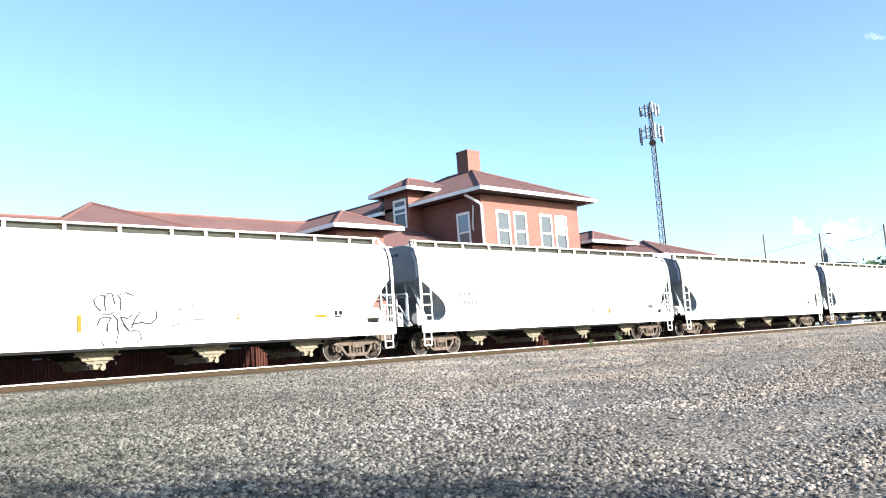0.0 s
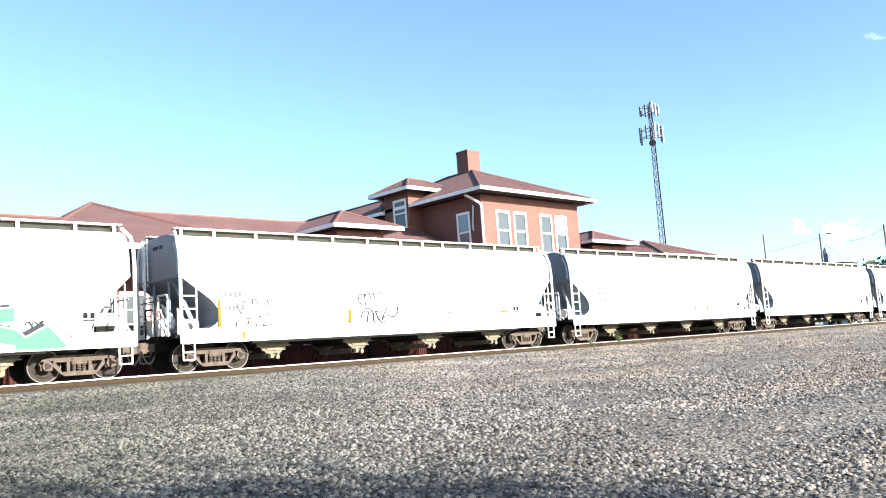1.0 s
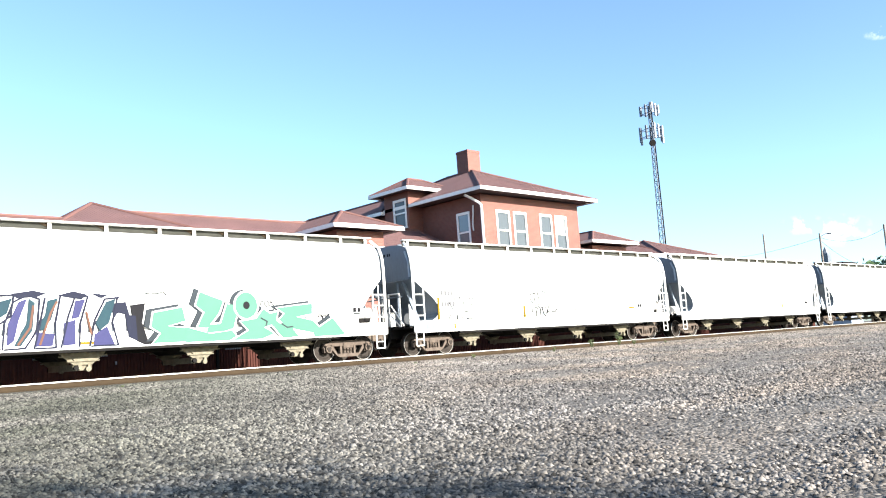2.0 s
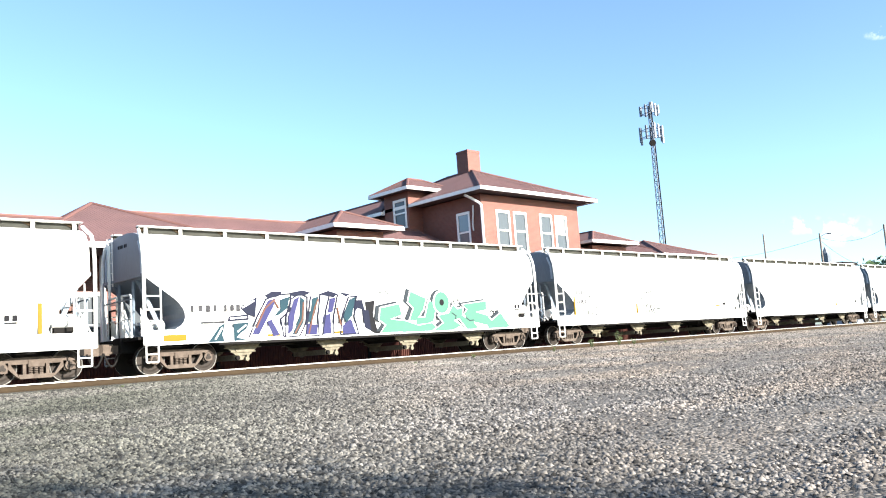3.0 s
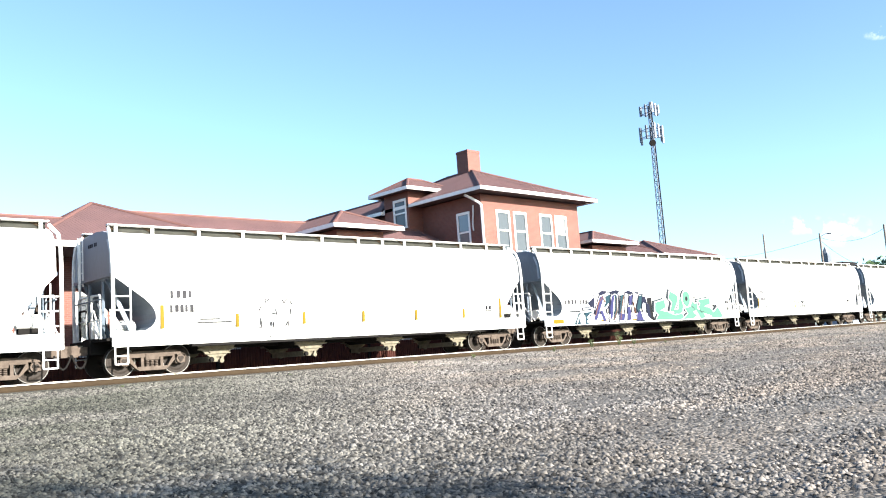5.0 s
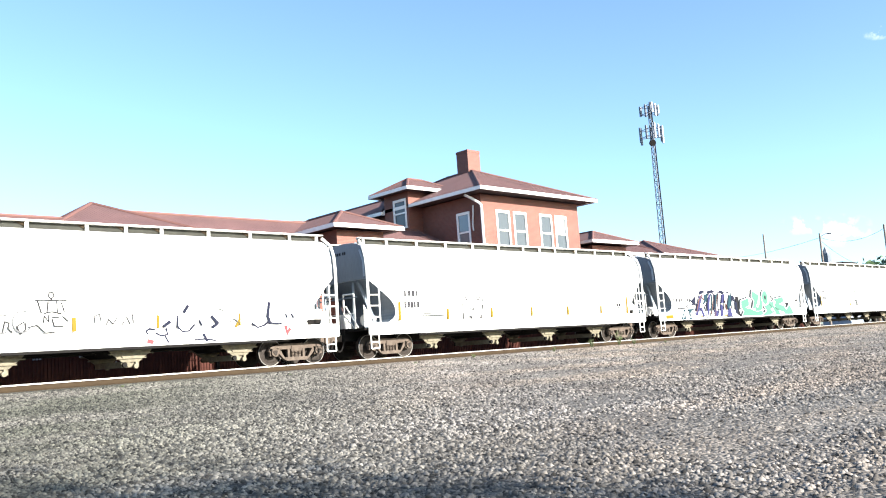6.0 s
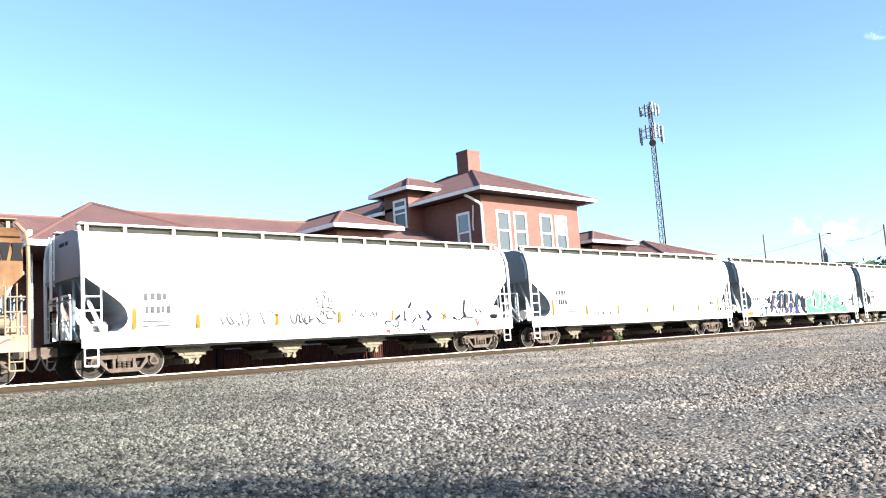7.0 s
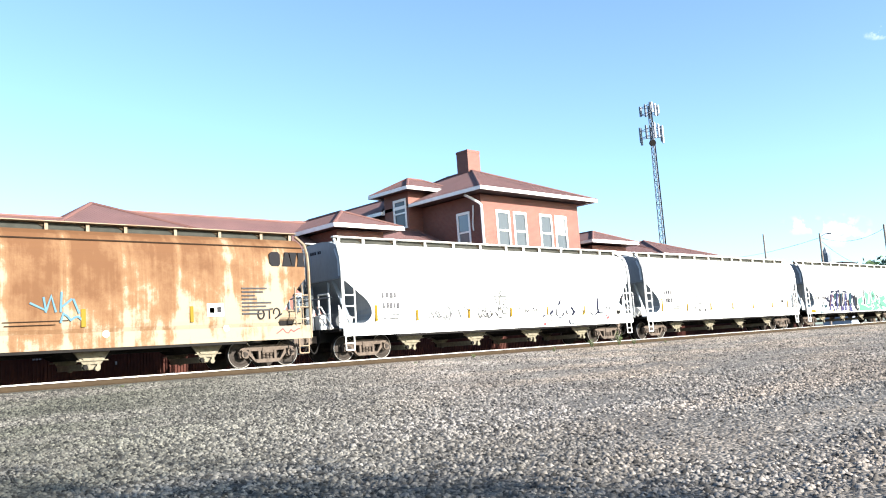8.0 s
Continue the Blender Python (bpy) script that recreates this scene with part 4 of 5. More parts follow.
# angular mint letters, each with a dark cast edge, a white outline and a mint face
MINT_LETTERS = [[(0.03, 1.87), (0.96, 2.02), (1.06, 1.6), (0.49, 1.45), (1.15, 1.36), (1.1, 0.95), (0.4, 0.95), (0.0, 0.95), (0.26, 1.24), (-0.05, 1.44)],
                [(1.56, 2.5), (2.37, 2.21), (2.19, 1.8), (1.78, 1.35), (1.44, 1.39), (1.7, 1.85), (1.41, 2.08)], [(2.49, 2.11), (2.92, 2.04), (2.7, 1.31), (2.36, 1.23), (1.75, 1.2), (1.84, 1.46), (2.25, 1.47)],
                [(1.04, 1.41), (1.89, 1.17), (2.64, 1.25), (2.79, 1.06), (2.56, 0.93), (1.04, 0.93)],
                [(2.95, 1.53), (3.55, 1.61), (3.83, 1.93), (4.07, 1.76), (4.37, 1.82), (4.31, 1.52), (5.1, 0.99), (4.89, 0.93), (4.55, 0.93), (4.13, 1.39), (3.83, 1.31), (4.22, 1.09), (3.73, 0.93), (2.66, 0.93), (3.25, 1.23)],
                [(4.34, 1.95), (5.78, 2.08), (5.76, 1.72), (5.12, 1.63), (5.79, 1.48), (6.19, 1.11), (5.78, 1.06), (4.94, 1.23), (5.21, 0.95), (5.0, 0.95), (4.43, 1.55), (4.64, 1.75)],
                [(5.78, 1.1), (6.63, 1.56), (7.15, 0.97), (6.9, 0.93), (5.81, 0.93)]]
mark(c, "graffiti", [[(x - 0.16, max(z, 0.95) + 0.06) for x, z in grown(q, 0.06)] for q in MINT_LETTERS], SHADE_INK, "dark cast edge of mint lettering", 4)
mark(c, "graffiti", [grown(q, 0.055) for q in MINT_LETTERS], WHITE_TRIM, "white outline of mint lettering", 6)
mark(c, "graffiti", MINT_LETTERS, MINT, "mint green angular spray paint letter", 8)
mark(c, "graffiti", [arc(3.06, 2.09, 0.46, 0.48, 0, 345, 22)], SHADE_INK, "dark cast edge of a ring", 7)
mark(c, "graffiti", [arc(3.19, 2.05, 0.47, 0.49, 0, 345, 22)], WHITE_TRIM, "white outline of a ring", 9)
mark(c, "graffiti", [arc(3.19, 2.05, 0.41, 0.43, 0, 345, 22)], MINT, "mint green spray paint ring", 11)
mark(c, "graffiti", [arc(3.19, 2.05, 0.12, 0.13, 0, 330, 11)], INK, "dark eye of the ring", 13)
paint(c, "graffiti", SHADE_INK, [[(4.5, 1.42), (4.72, 1.28), (4.95, 1.3)], [(3.72, 1.62), (3.95, 1.5), (3.9, 1.36)]], 0.045, "dark inner line", 11)
for x in (-4.6, -1.9, 1.9, 4.6):
    tick(c, x, 1.0, 1.08, 0.5)
paint(c, "graffiti", INK, [wobble(11, -0.2, 2.45, 6, 0.14, 0.1), arc(3.82, 2.1, 0.07, 0.09, 60, 300, 6), arc(3.98, 2.1, 0.08, 0.1, 0, 340, 8), [(4.1, 2.02), (4.14, 2.18), (4.24, 2.04)], arc(6.12, 1.6, 0.07, 0.09, 180, 0, 6), arc(6.3, 1.58, 0.08, 0.09, 0, 340, 8), arc(6.5, 1.62, 0.09, 0.08, 60, 300, 6), [(7.11, 1.36), (7.26, 1.24), (7.42, 1.32)]], 0.03, "small black scribbles")

c = MARKED["E"]
mark(c, "stencil", glyph_bars(-7.27, 2.3, 4, 0.14, 0.24, 0.2) + glyph_bars(-7.29, 1.86, 5, 0.13, 0.24, 0.165) + [rect(-6.3, 1.62, -5.6, 1.66), rect(-6.4, 1.52, -5.2, 1.56)], GREY_INK, "grey stencil blocks")
for x, z0, z1 in ((-7.55, 1.38, 2.1), (-5.0, 1.35, 1.8), (-2.42, 1.38, 1.8), (0.18, 1.38, 1.79), (2.77, 1.38, 1.79), (5.38, 1.4, 1.78), (7.6, 1.35, 2.2)):
    tick(c, x, z0, z1)
paint(c, "graffiti", GREY_INK, [[(-3.95, 2.32), (-3.92, 2.12), (-3.81, 2.25)], [(-4.19, 1.87), (-4.09, 2.04)], [(-3.29, 2.25), (-3.21, 2.11), (-3.08, 2.28)], [(-2.98, 2.18), (-2.89, 2.07)], [(-3.69, 1.78), (-3.51, 1.74), (-3.55, 1.91)],
      [(-4.13, 1.62), (-4.12, 1.29), (-4.25, 1.33)], [(-3.77, 1.28), (-3.74, 1.48)], [(-3.68, 1.27), (-3.64, 1.47)], [(-3.2, 1.29), (-3.07, 1.51), (-3.07, 1.22)], [(-2.97, 1.93), (-2.95, 1.73)], [(-3.81, 0.95), (-3.79, 1.04)]], 0.04, "faded grey scrawl")
small_logo(c, 6.7, 1.72)

c = MARKED["F"]
mark(c, "stencil", glyph_bars(-7.24, 2.25, 4, 0.16, 0.22, 0.2) + glyph_bars(-7.2, 1.85, 5, 0.13, 0.22, 0.17) + [rect(-7.28, 1.6, -6.42, 1.635), rect(-7.28, 1.46, -7.05, 1.495), rect(-6.92, 1.46, -6.44, 1.495)], FADED, "grey stencil blocks")
tick(c, -7.55, 1.38, 2.0)
for x, z0, z1 in ((-5.51, 1.36, 1.78), (-2.64, 1.37, 1.77), (-0.04, 1.38, 1.78)):
    tick(c, x, z0, z1, 0.11)
paint(c, "graffiti", PALE_INK, [wobble(31, -4.85, 1.6, 12, 0.12, 0.2), [(-4.0, 2.0), (-3.5, 2.0)], arc(-4.3, 1.7, 0.2, 0.25, 60, 300), arc(-3.9, 1.6, 0.2, 0.3, 90, -160), [(-3.3, 1.85), (-3.1, 1.4)], wobble(32, -3.0, 1.7, 6, 0.12, 0.18), arc(-1.9, 1.65, 0.2, 0.25, 60, 300), arc(-1.4, 1.7, 0.25, 0.3, 60, 330)], 0.034, "faint grey scrawled tag")
# a flat crown with letters below it
paint(c, "graffiti", SCRAWL, [[(-1.07, 2.28), (-0.23, 2.27)], [(-1.01, 2.26), (-0.91, 1.92)], [(-0.73, 2.24), (-0.76, 1.96)], [(-0.5, 2.24), (-0.48, 1.95), (-0.38, 2.22), (-0.3, 1.95)], arc(-0.65, 2.42, 0.07, 0.09, 0, 340, 8), [(-0.65, 2.33), (-0.65, 2.28)],
      [(-0.84, 1.91), (-0.63, 1.96), (-0.36, 1.89)], [(-0.85, 1.66), (-0.84, 1.85), (-0.72, 1.68), (-0.71, 1.86)], [(-0.63, 1.75), (-0.57, 1.55), (-0.33, 1.54)], [(-0.62, 1.8), (-0.45, 1.8)], [(-0.35, 1.82), (-0.2, 1.68)]], 0.036, "thin dark crown sketch")
paint(c, "graffiti", SCRAWL, [[(-1.9, 1.4), (-1.84, 1.71), (-1.73, 1.67), (-1.76, 1.52), (-1.65, 1.4)], [(-1.36, 1.69), (-1.54, 1.57), (-1.45, 1.36), (-1.31, 1.48), (-1.33, 1.66)], [(-1.25, 1.54), (-1.03, 1.59), (-0.81, 1.37), (-0.54, 1.39)]], 0.036, "thin dark looped scrawl")
paint(c, "graffiti", GREY_INK, [[(0.55, 1.61), (0.52, 1.8), (0.68, 1.87), (0.71, 1.67)], [(0.87, 1.55), (0.94, 1.71), (1.06, 1.56), (1.2, 1.76)], [(1.33, 1.54), (1.47, 1.75), (1.57, 1.55)], [(1.67, 1.58), (1.64, 1.85)]], 0.03, "small grey scrawl")
paint(c, "graffiti", NAVY, [[(3.4, 2.06), (3.27, 1.87)], [(6.32, 2.13), (6.24, 1.68), (6.33, 1.45)], [(4.2, 1.72), (4.4, 1.5), (4.22, 1.36)], [(2.8, 1.58), (2.61, 1.45)], [(3.9, 1.16), (4.01, 0.95)]], 0.10, "bold navy brush stroke")
paint(c, "graffiti", NAVY, [[(3.06, 1.75), (3.05, 1.43), (3.19, 1.27), (3.42, 1.28), (3.61, 1.47)], [(3.77, 1.61), (3.86, 1.44)], [(6.33, 1.45), (6.77, 1.41)], [(5.65, 1.45), (5.85, 1.31), (6.11, 1.38), (6.34, 1.56)], [(2.11, 1.22), (2.04, 1.3), (2.15, 1.39), (2.32, 1.35)],
      [(2.34, 1.25), (2.53, 1.16), (2.71, 1.2), (2.68, 1.38)], [(2.64, 1.14), (2.74, 0.95)], [(3.59, 0.99), (3.94, 1.01), (4.32, 0.95)], [(6.95, 1.74), (7.01, 1.62)], [(7.19, 1.73), (7.26, 1.61)]], 0.055, "navy graffiti stroke")
paint(c, "graffiti", GREY_INK, [[(4.45, 1.95), (4.62, 1.9)], [(4.0, 2.05), (4.2, 2.08)], [(4.8, 1.5), (5.0, 1.62), (5.2, 1.45)], [(7.4, 1.1), (7.55, 1.1)]], 0.03, "grey graffiti outline")
paint(c, "graffiti", RED, [[(2.1, 1.02), (2.24, 0.98)], [(6.92, 1.31), (6.98, 1.08), (7.08, 1.23)]], 0.13, "pinkish red dab")
paint(c, "graffiti", YELLOW, [[(2.44, 1.76), (2.43, 1.42)], [(5.2, 1.61), (5.06, 1.37)]], 0.07, "yellow dab")
for x, z0, z1 in ((2.42, 1.4, 1.8), (5.2, 1.4, 1.8)):
    tick(c, x, z0, z1, 0.05)

c = MARKED["G"]
# the faded emblem: four solid blocks
z = 3.38
for pts in ([(7.56, z + 0.1), (7.66, z), (7.92, z), (7.98, z + 0.08), (7.98, z + 0.4), (7.9, z + 0.49), (7.66, z + 0.49), (7.56, z + 0.4)], [(8.06, z), (8.19, z + 0.49), (8.31, z + 0.49), (8.44, z)],
            [(8.36, z + 0.49), (8.46, z), (8.57, z), (8.66, z + 0.49)], [(8.66, z), (8.72, z + 0.25), (8.7, z + 0.49), (8.98, z + 0.49), (8.93, z + 0.25), (8.99, z)]):
    part("logo_shape", slab(B(), pts, "y", -1.612, -1.55), INK, c, "dark block of a faded emblem")
paint(c, "graffiti", SKYBLUE, [[(-0.05, 2.2), (0.35, 2.0), (0.3, 2.35)], [(0.35, 1.95), (0.5, 2.4), (0.62, 1.95)], [(0.75, 1.95), (0.78, 2.5)], [(0.8, 2.1), (1.05, 2.3)], wobble(41, 0.75, 1.75, 7, 0.09, 0.18), [(1.1, 2.3), (1.25, 1.9)]], 0.06, "sky blue sprayed tag")
tick(c, 1.37, 1.5, 2.02, 0.13)
tick(c, 4.68, 1.55, 2.05, 0.11)
mark(c, "placard", [rect(5.2, 1.72, 5.78, 2.12)], WHITE_TRIM, "white square placard")
mark(c, "placard_mark", [[(5.28, 1.82), (5.46, 1.82), (5.46, 2.0), (5.28, 2.0)], [(5.54, 1.84), (5.7, 1.84), (5.7, 2.02), (5.54, 2.02)]], INK2, "black blocks on the placard")
mark(c, "data_panel", [rect(6.45, 1.75 + 0.12 * i, 6.45 + (0.75, 1.05, 0.9, 1.1, 0.55, 0.5, 0.8, 0.95)[i], 1.80 + 0.12 * i) for i in range(8)], GREY_INK, "rows of small stencilled bars")
paint(c, "graffiti", INK, [arc(7.15, 1.75, 0.12, 0.16, 0, 360), [(7.35, 1.9), (7.6, 1.92)], [(7.47, 1.9), (7.47, 1.6)], arc(7.75, 1.8, 0.12, 0.14, -60, 200), [(7.7, 1.6), (7.95, 1.75)]], 0.04, "black scrawled tag")
paint(c, "graffiti", RED, [wobble(42, 7.7, 1.2, 9, 0.12, 0.12)], 0.04, "red scribble")
for x, zz in ((2.0, 1.28), (5.85, 1.32)):
    mark(c, "access_port", [arc(x, zz, 0.1, 0.1, 0, 330, 11)], WHITE_TRIM, "round pale access port")
paint(c, "data_bars", RUST_DARK, [[(-0.75, 1.68), (0.95, 1.7)], [(-0.7, 1.58), (0.6, 1.59)]], 0.022, "faded stencilled bars")
# longitudinal seam below the roof of the rusty car
part("roof_seam", box(B(), -8.95, 8.95, -1.50, -1.44, 4.03, 4.07), RUST_DARK, c, "dark rusty seam under the roof")
# ---- the depot ----
FY = 8.0


def hip_roof(name, x0, x1, y0, y1, z, rise, mat, parent, ridge_along="x", run=None):
    """A hipped roof with closed eave and thick fascia; returns nothing."""
    bm = B()
    w = (y1 - y0) / 2 if ridge_along == "x" else (x1 - x0) / 2
    r = w if run is None else run
    if ridge_along == "x":
        top = [(x0 + r, (y0 + y1) / 2), (x1 - r, (y0 + y1) / 2)]
    else:
        top = [((x0 + x1) / 2, y0 + r), ((x0 + x1) / 2, y1 - r)]
    e = [bm.verts.new(c) for c in ((x0, y0, z), (x1, y0, z), (x1, y1, z), (x0, y1, z))]
    t = [bm.verts.new((*p, z + rise)) for p in top]
    if ridge_along == "x":
        faces = [(e[0], e[1], t[1], t[0]), (e[1], e[2], t[1]), (e[2], e[3], t[0], t[1]), (e[3], e[0], t[0])]
    else:
        faces = [(e[0], e[1], t[0]), (e[1], e[2], t[1], t[0]), (e[2], e[3], t[1]), (e[3], e[0], t[0], t[1])]
    for f in faces:
        bm.faces.new(f)
    bm.faces.new(e[::-1])
    bmesh.ops.recalc_face_normals(bm, faces=bm.faces[:])
    roof = part(name, bm, mat, parent, "red clay tile hipped roof")
    bm = B()
    cor = [Vector((x0, y0, z)), Vector((x1, y0, z)), Vector((x1, y1, z)), Vector((x0, y1, z))]
    tops = [Vector((*p, z + rise)) for p in top]
    near = [0, 1, 1, 0] if ridge_along == "x" else [0, 0, 1, 1]
    for c, k in zip(cor, near):
        rod(bm, c, tops[k], 0.09, n=6)
    rod(bm, tops[0], tops[1], 0.10, n=6)
    part("ridge_tile", bm, TILE_RIDGE, roof, "raised ridge and hip tiles")
    bm = B()
    t = 0.05
    for a, b, c, d in ((x0 - t, x1 + t, y0 - t, y0), (x0 - t, x1 + t, y1, y1 + t), (x0 - t, x0, y0, y1), (x1, x1 + t, y0, y1)):
        box(bm, a, b, c, d, z - 0.19, z + 0.02)
    part("fascia", bm, WHITE_WOOD, roof, "white painted fascia and gutter")
    # half-round tiles in rows down the two slopes that face the yard
    bm = B()
    w = (y1 - y0) / 2 if ridge_along == "x" else (x1 - x0) / 2
    pitch = 0.17

    def rib(p, q):
        if (q - p).length > 0.3:
            rod(bm, p, q, 0.040, n=5)
    for i in range(1, int((x1 - x0) / pitch)):
        x = x0 + pitch * i
        if ridge_along == "x":
            f, run_y = min(1, (x - x0) / r, (x1 - x) / r), w
        else:
            f, run_y = 1 - abs(x - (x0 + x1) / 2) / w, r
        rib(Vector((x, y0, z - 0.033)), Vector((x, y0 + run_y * f, z - 0.033 + rise * f)))
    for i in range(1, int((y1 - y0) / pitch)):
        y = y0 + pitch * i
        if ridge_along == "y":
            f, run_x = min(1, (y - y0) / r, (y1 - y) / r), w
        else:
            f, run_x = 1 - abs(y - (y0 + y1) / 2) / w, r
        rib(Vector((x0, y, z - 0.033)), Vector((x0 + run_x * f, y, z - 0.033 + rise * f)))
    tagged(part("roof_tile", bm, mat, roof), kind="stuff")
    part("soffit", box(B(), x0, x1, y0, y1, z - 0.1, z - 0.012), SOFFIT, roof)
    return roof


def sash_window(parent, x, y, z, w, h, face="front", blind=0.0):
    """Double-hung window: casing, meeting rail, two panes; the sill stands proud."""
    bm = B()
    c = 0.13
    def bx(b, u0, u1, d0, d1, z0, z1):
        d0, d1 = d0 + 0.045, d1 + 0.045
        if face == "front":
            box(b, x + u0, x + u1, y + d0, y + d1, z0, z1)
        else:
            box(b, x + d0, x + d1, y + u0, y + u1, z0, z1)
    bx(bm, 0, c, -0.06, 0.05, z, z + h)
    bx(bm, w - c, w, -0.06, 0.05, z, z + h)
    bx(bm, c, w - c, -0.06, 0.05, z + h - 0.16, z + h)
    bx(bm, c, w - c, -0.04, 0.05, z + h * 0.5 - 0.05, z + h * 0.5 + 0.05)
    bx(bm, -0.05, w + 0.05, -0.14, -0.03, z - 0.1, z)
    win = part("window", bm, WHITE_WOOD, parent, "white wooden sash window")
    for k, (za, zb) in enumerate(((z, z + h * 0.5 - 0.05), (z + h * 0.5 + 0.05, z + h - 0.16))):
        bm = B()
        bx(bm, c, w - c, 0.0 + 0.02 * (1 - k), 0.015 + 0.02 * (1 - k), za, zb)
        part("pane", bm, BRIGHT_BLIND if blind > 1 and k else BLIND if blind > 0 else PANE, win)
    return win


def walls(name, parent, x0, x1, y0, y1, z0, z1, mat=None):
    """Four walls with thickness."""
    t = 0.35
    for a, b, c, d in ((x0, x1, y0, y0 + t), (x0, x1, y1 - t, y1), (x0, x0 + t, y0 + t, y1 - t), (x1 - t, x1, y0 + t, y1 - t)):
        part(name, box(B(), a, b, c, d, z0, z1), mat or BRICK, parent)


def pierced_wall(name, parent, face, u0, u1, d0, d1, z0, z1, holes):
    """A wall with openings through it; holes as (u0, u1, z0, z1) along the wall."""
    bm = B()

    def bx(a, b, za, zb):
        if b - a > 1e-4 and zb - za > 1e-4:
            if face == "front":
                box(bm, a, b, d0, d1, za, zb)
            else:
                box(bm, d0, d1, a, b, za, zb)
    zs = sorted({z0, z1, *(h[2] for h in holes), *(h[3] for h in holes)})
    us = sorted({u0, u1, *(h[0] for h in holes), *(h[1] for h in holes)})
    for ua, ub in zip(us, us[1:]):
        for za, zb in zip(zs, zs[1:]):
            um, zm = (ua + ub) / 2, (za + zb) / 2
            if not any(h[0] < um < h[1] and h[2] < zm < h[3] for h in holes):
                bx(ua, ub, za, zb)
    bmesh.ops.remove_doubles(bm, verts=bm.verts[:], dist=1e-4)
    part(name, bm, BRICK, parent)


def build_depot():
    depot = new("depot_building")
    tagged(depot, "red brick railway depot with hipped red tile roofs", "building")
    # two-storey block
    pierced_wall("main_wall", depot, "front", 35.6, 45.05, FY, FY + 0.35, -0.3, 9.35, [(x + 0.02, x + 1.22, 5.95, 8.44) for x in (36.85, 38.42, 40.95, 42.48)])
    pierced_wall("main_wall", depot, "side", FY + 0.35, 20.5, 35.6, 35.95, -0.3, 9.35, [(9.02, 10.13, 5.95, 8.44)])
    part("main_wall", box(B(), 44.7, 45.05, FY + 0.35, 20.15, -0.3, 9.35), BRICK, depot)
    part("main_wall", box(B(), 35.95, 45.05, 20.15, 20.5, -0.3, 9.35), BRICK, depot)
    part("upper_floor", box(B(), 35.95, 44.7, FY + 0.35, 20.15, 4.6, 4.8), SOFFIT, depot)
    hip_roof("main_roof", 34.5, 45.85, FY - 1.1, 21.5, 9.54, 2.70, TILE, depot, "y", run=6.0)
    for x in (36.85, 38.42, 40.95, 42.48):
        sash_window(depot, x, FY - 0.02, 5.95, 1.24, 2.5, blind=0.5 if x < 42 else 2)
    for y in (9.0,):
        sash_window(depot, 35.58, y, 5.95, 1.15, 2.5, face="side")
    # downpipe
    bm = B()
    path_bar(bm, [(34.75, 8.5, 9.3), (35.05, 8.2, 9.05), (35.4, 7.92, 8.75), (35.5, 7.88, 8.6), (35.5, 7.88, -0.3)], 0.08, n=8)
    part("downpipe", bm, WHITE_WOOD, depot, "white metal downpipe at the corner")
    bm = B()
    path_bar(bm, [(35.55, 8.62, 8.75), (35.55, 8.66, 8.2), (35.55, 8.74, 7.6), (35.55, 8.72, 7.2)], 0.045, n=6)
    part("conduit", bm, WHITE_WOOD, depot, "short white conduit on the side wall")
    # chimney on the front hip
    bm = box(B(), 40.0, 41.2, 13.1, 14.2, 11.5, 13.62)
    chim = part("chimney", bm, BRICK, depot, "square red brick chimney")
    part("chimney_cap", box(B(), 39.98, 41.22, 13.08, 14.22, 13.62, 13.78), BRICK, chim)
    # lower rear roof and stair tower on the block's flank
    walls("flank_wall", depot, 35.0, 39.6, 16.4, 26.0, -0.3, 9.3)
    hip_roof("flank_roof", 34.2, 40.2, 15.75, 27.0, 9.42, 1.6, TILE, depot, "y", run=3.0)
    pierced_wall("tower_wall", depot, "side", 13.3, 15.7, 34.45, 34.8, 3.0, 10.42, [(13.52, 14.78, 8.15, 9.98)])
    part("tower_wall", box(B(), 34.8, 38.0, 13.3, 13.65, 3.0, 10.42), BRICK, depot)
    part("tower_wall", box(B(), 34.8, 38.0, 15.35, 15.7, 3.0, 10.42), BRICK, depot)
    bm = rod(B(), (35.5, 10.2, 5.83), (35.5, 15.3, 8.2), 0.09, n=6)
    part("flashing", bm, WHITE_WOOD, depot, "white flashing where roof meets wall")
    hip_roof("tower_roof", 33.75, 38.6, 12.5, 16.4, 10.55, 0.98, TILE, depot, "x", run=1.8)
    sash_window(depot, 34.43, 13.5, 8.15, 1.3, 1.85, face="side", blind=0.5)
    # long single-storey wings
    pierced_wall("wing_wall", depot, "front", 14.6, 35.5, FY + 1.5, FY + 1.85, -0.3, 5.2, [(18.42 + 2.3 * i, 19.62 + 2.3 * i, 0.9, 3.5) for i in range(7)])
    for i in range(7):
        sash_window(depot, 18.4 + 2.3 * i, FY + 1.48, 0.9, 1.24, 2.6, blind=0.5)
    part("wing_wall", box(B(), 14.6, 35.5, 16.65, 17.0, -0.3, 5.2), BRICK, depot)
    hip_roof("wing_roof", 14.2, 35.58, FY + 0.3, 18.2, 5.3, 2.55, TILE, depot, "x", run=0.6)
    walls("wing_wall", depot, -40.0, 13.8, FY + 1.5, 17.0, -0.3, 5.0)
    hip_roof("wing_roof", -41.0, 14.1, FY + 0.3, 18.2, 5.1, 2.24, TILE, depot, "x", run=0.6)
    # cross pavilion
    pierced_wall("pavilion_wall", depot, "front", 11.2, 17.0, FY - 0.4, FY - 0.05, -0.3, 5.55, [(11.72 + 1.75 * i, 12.92 + 1.75 * i, 0.7, 3.4) for i in range(3)])
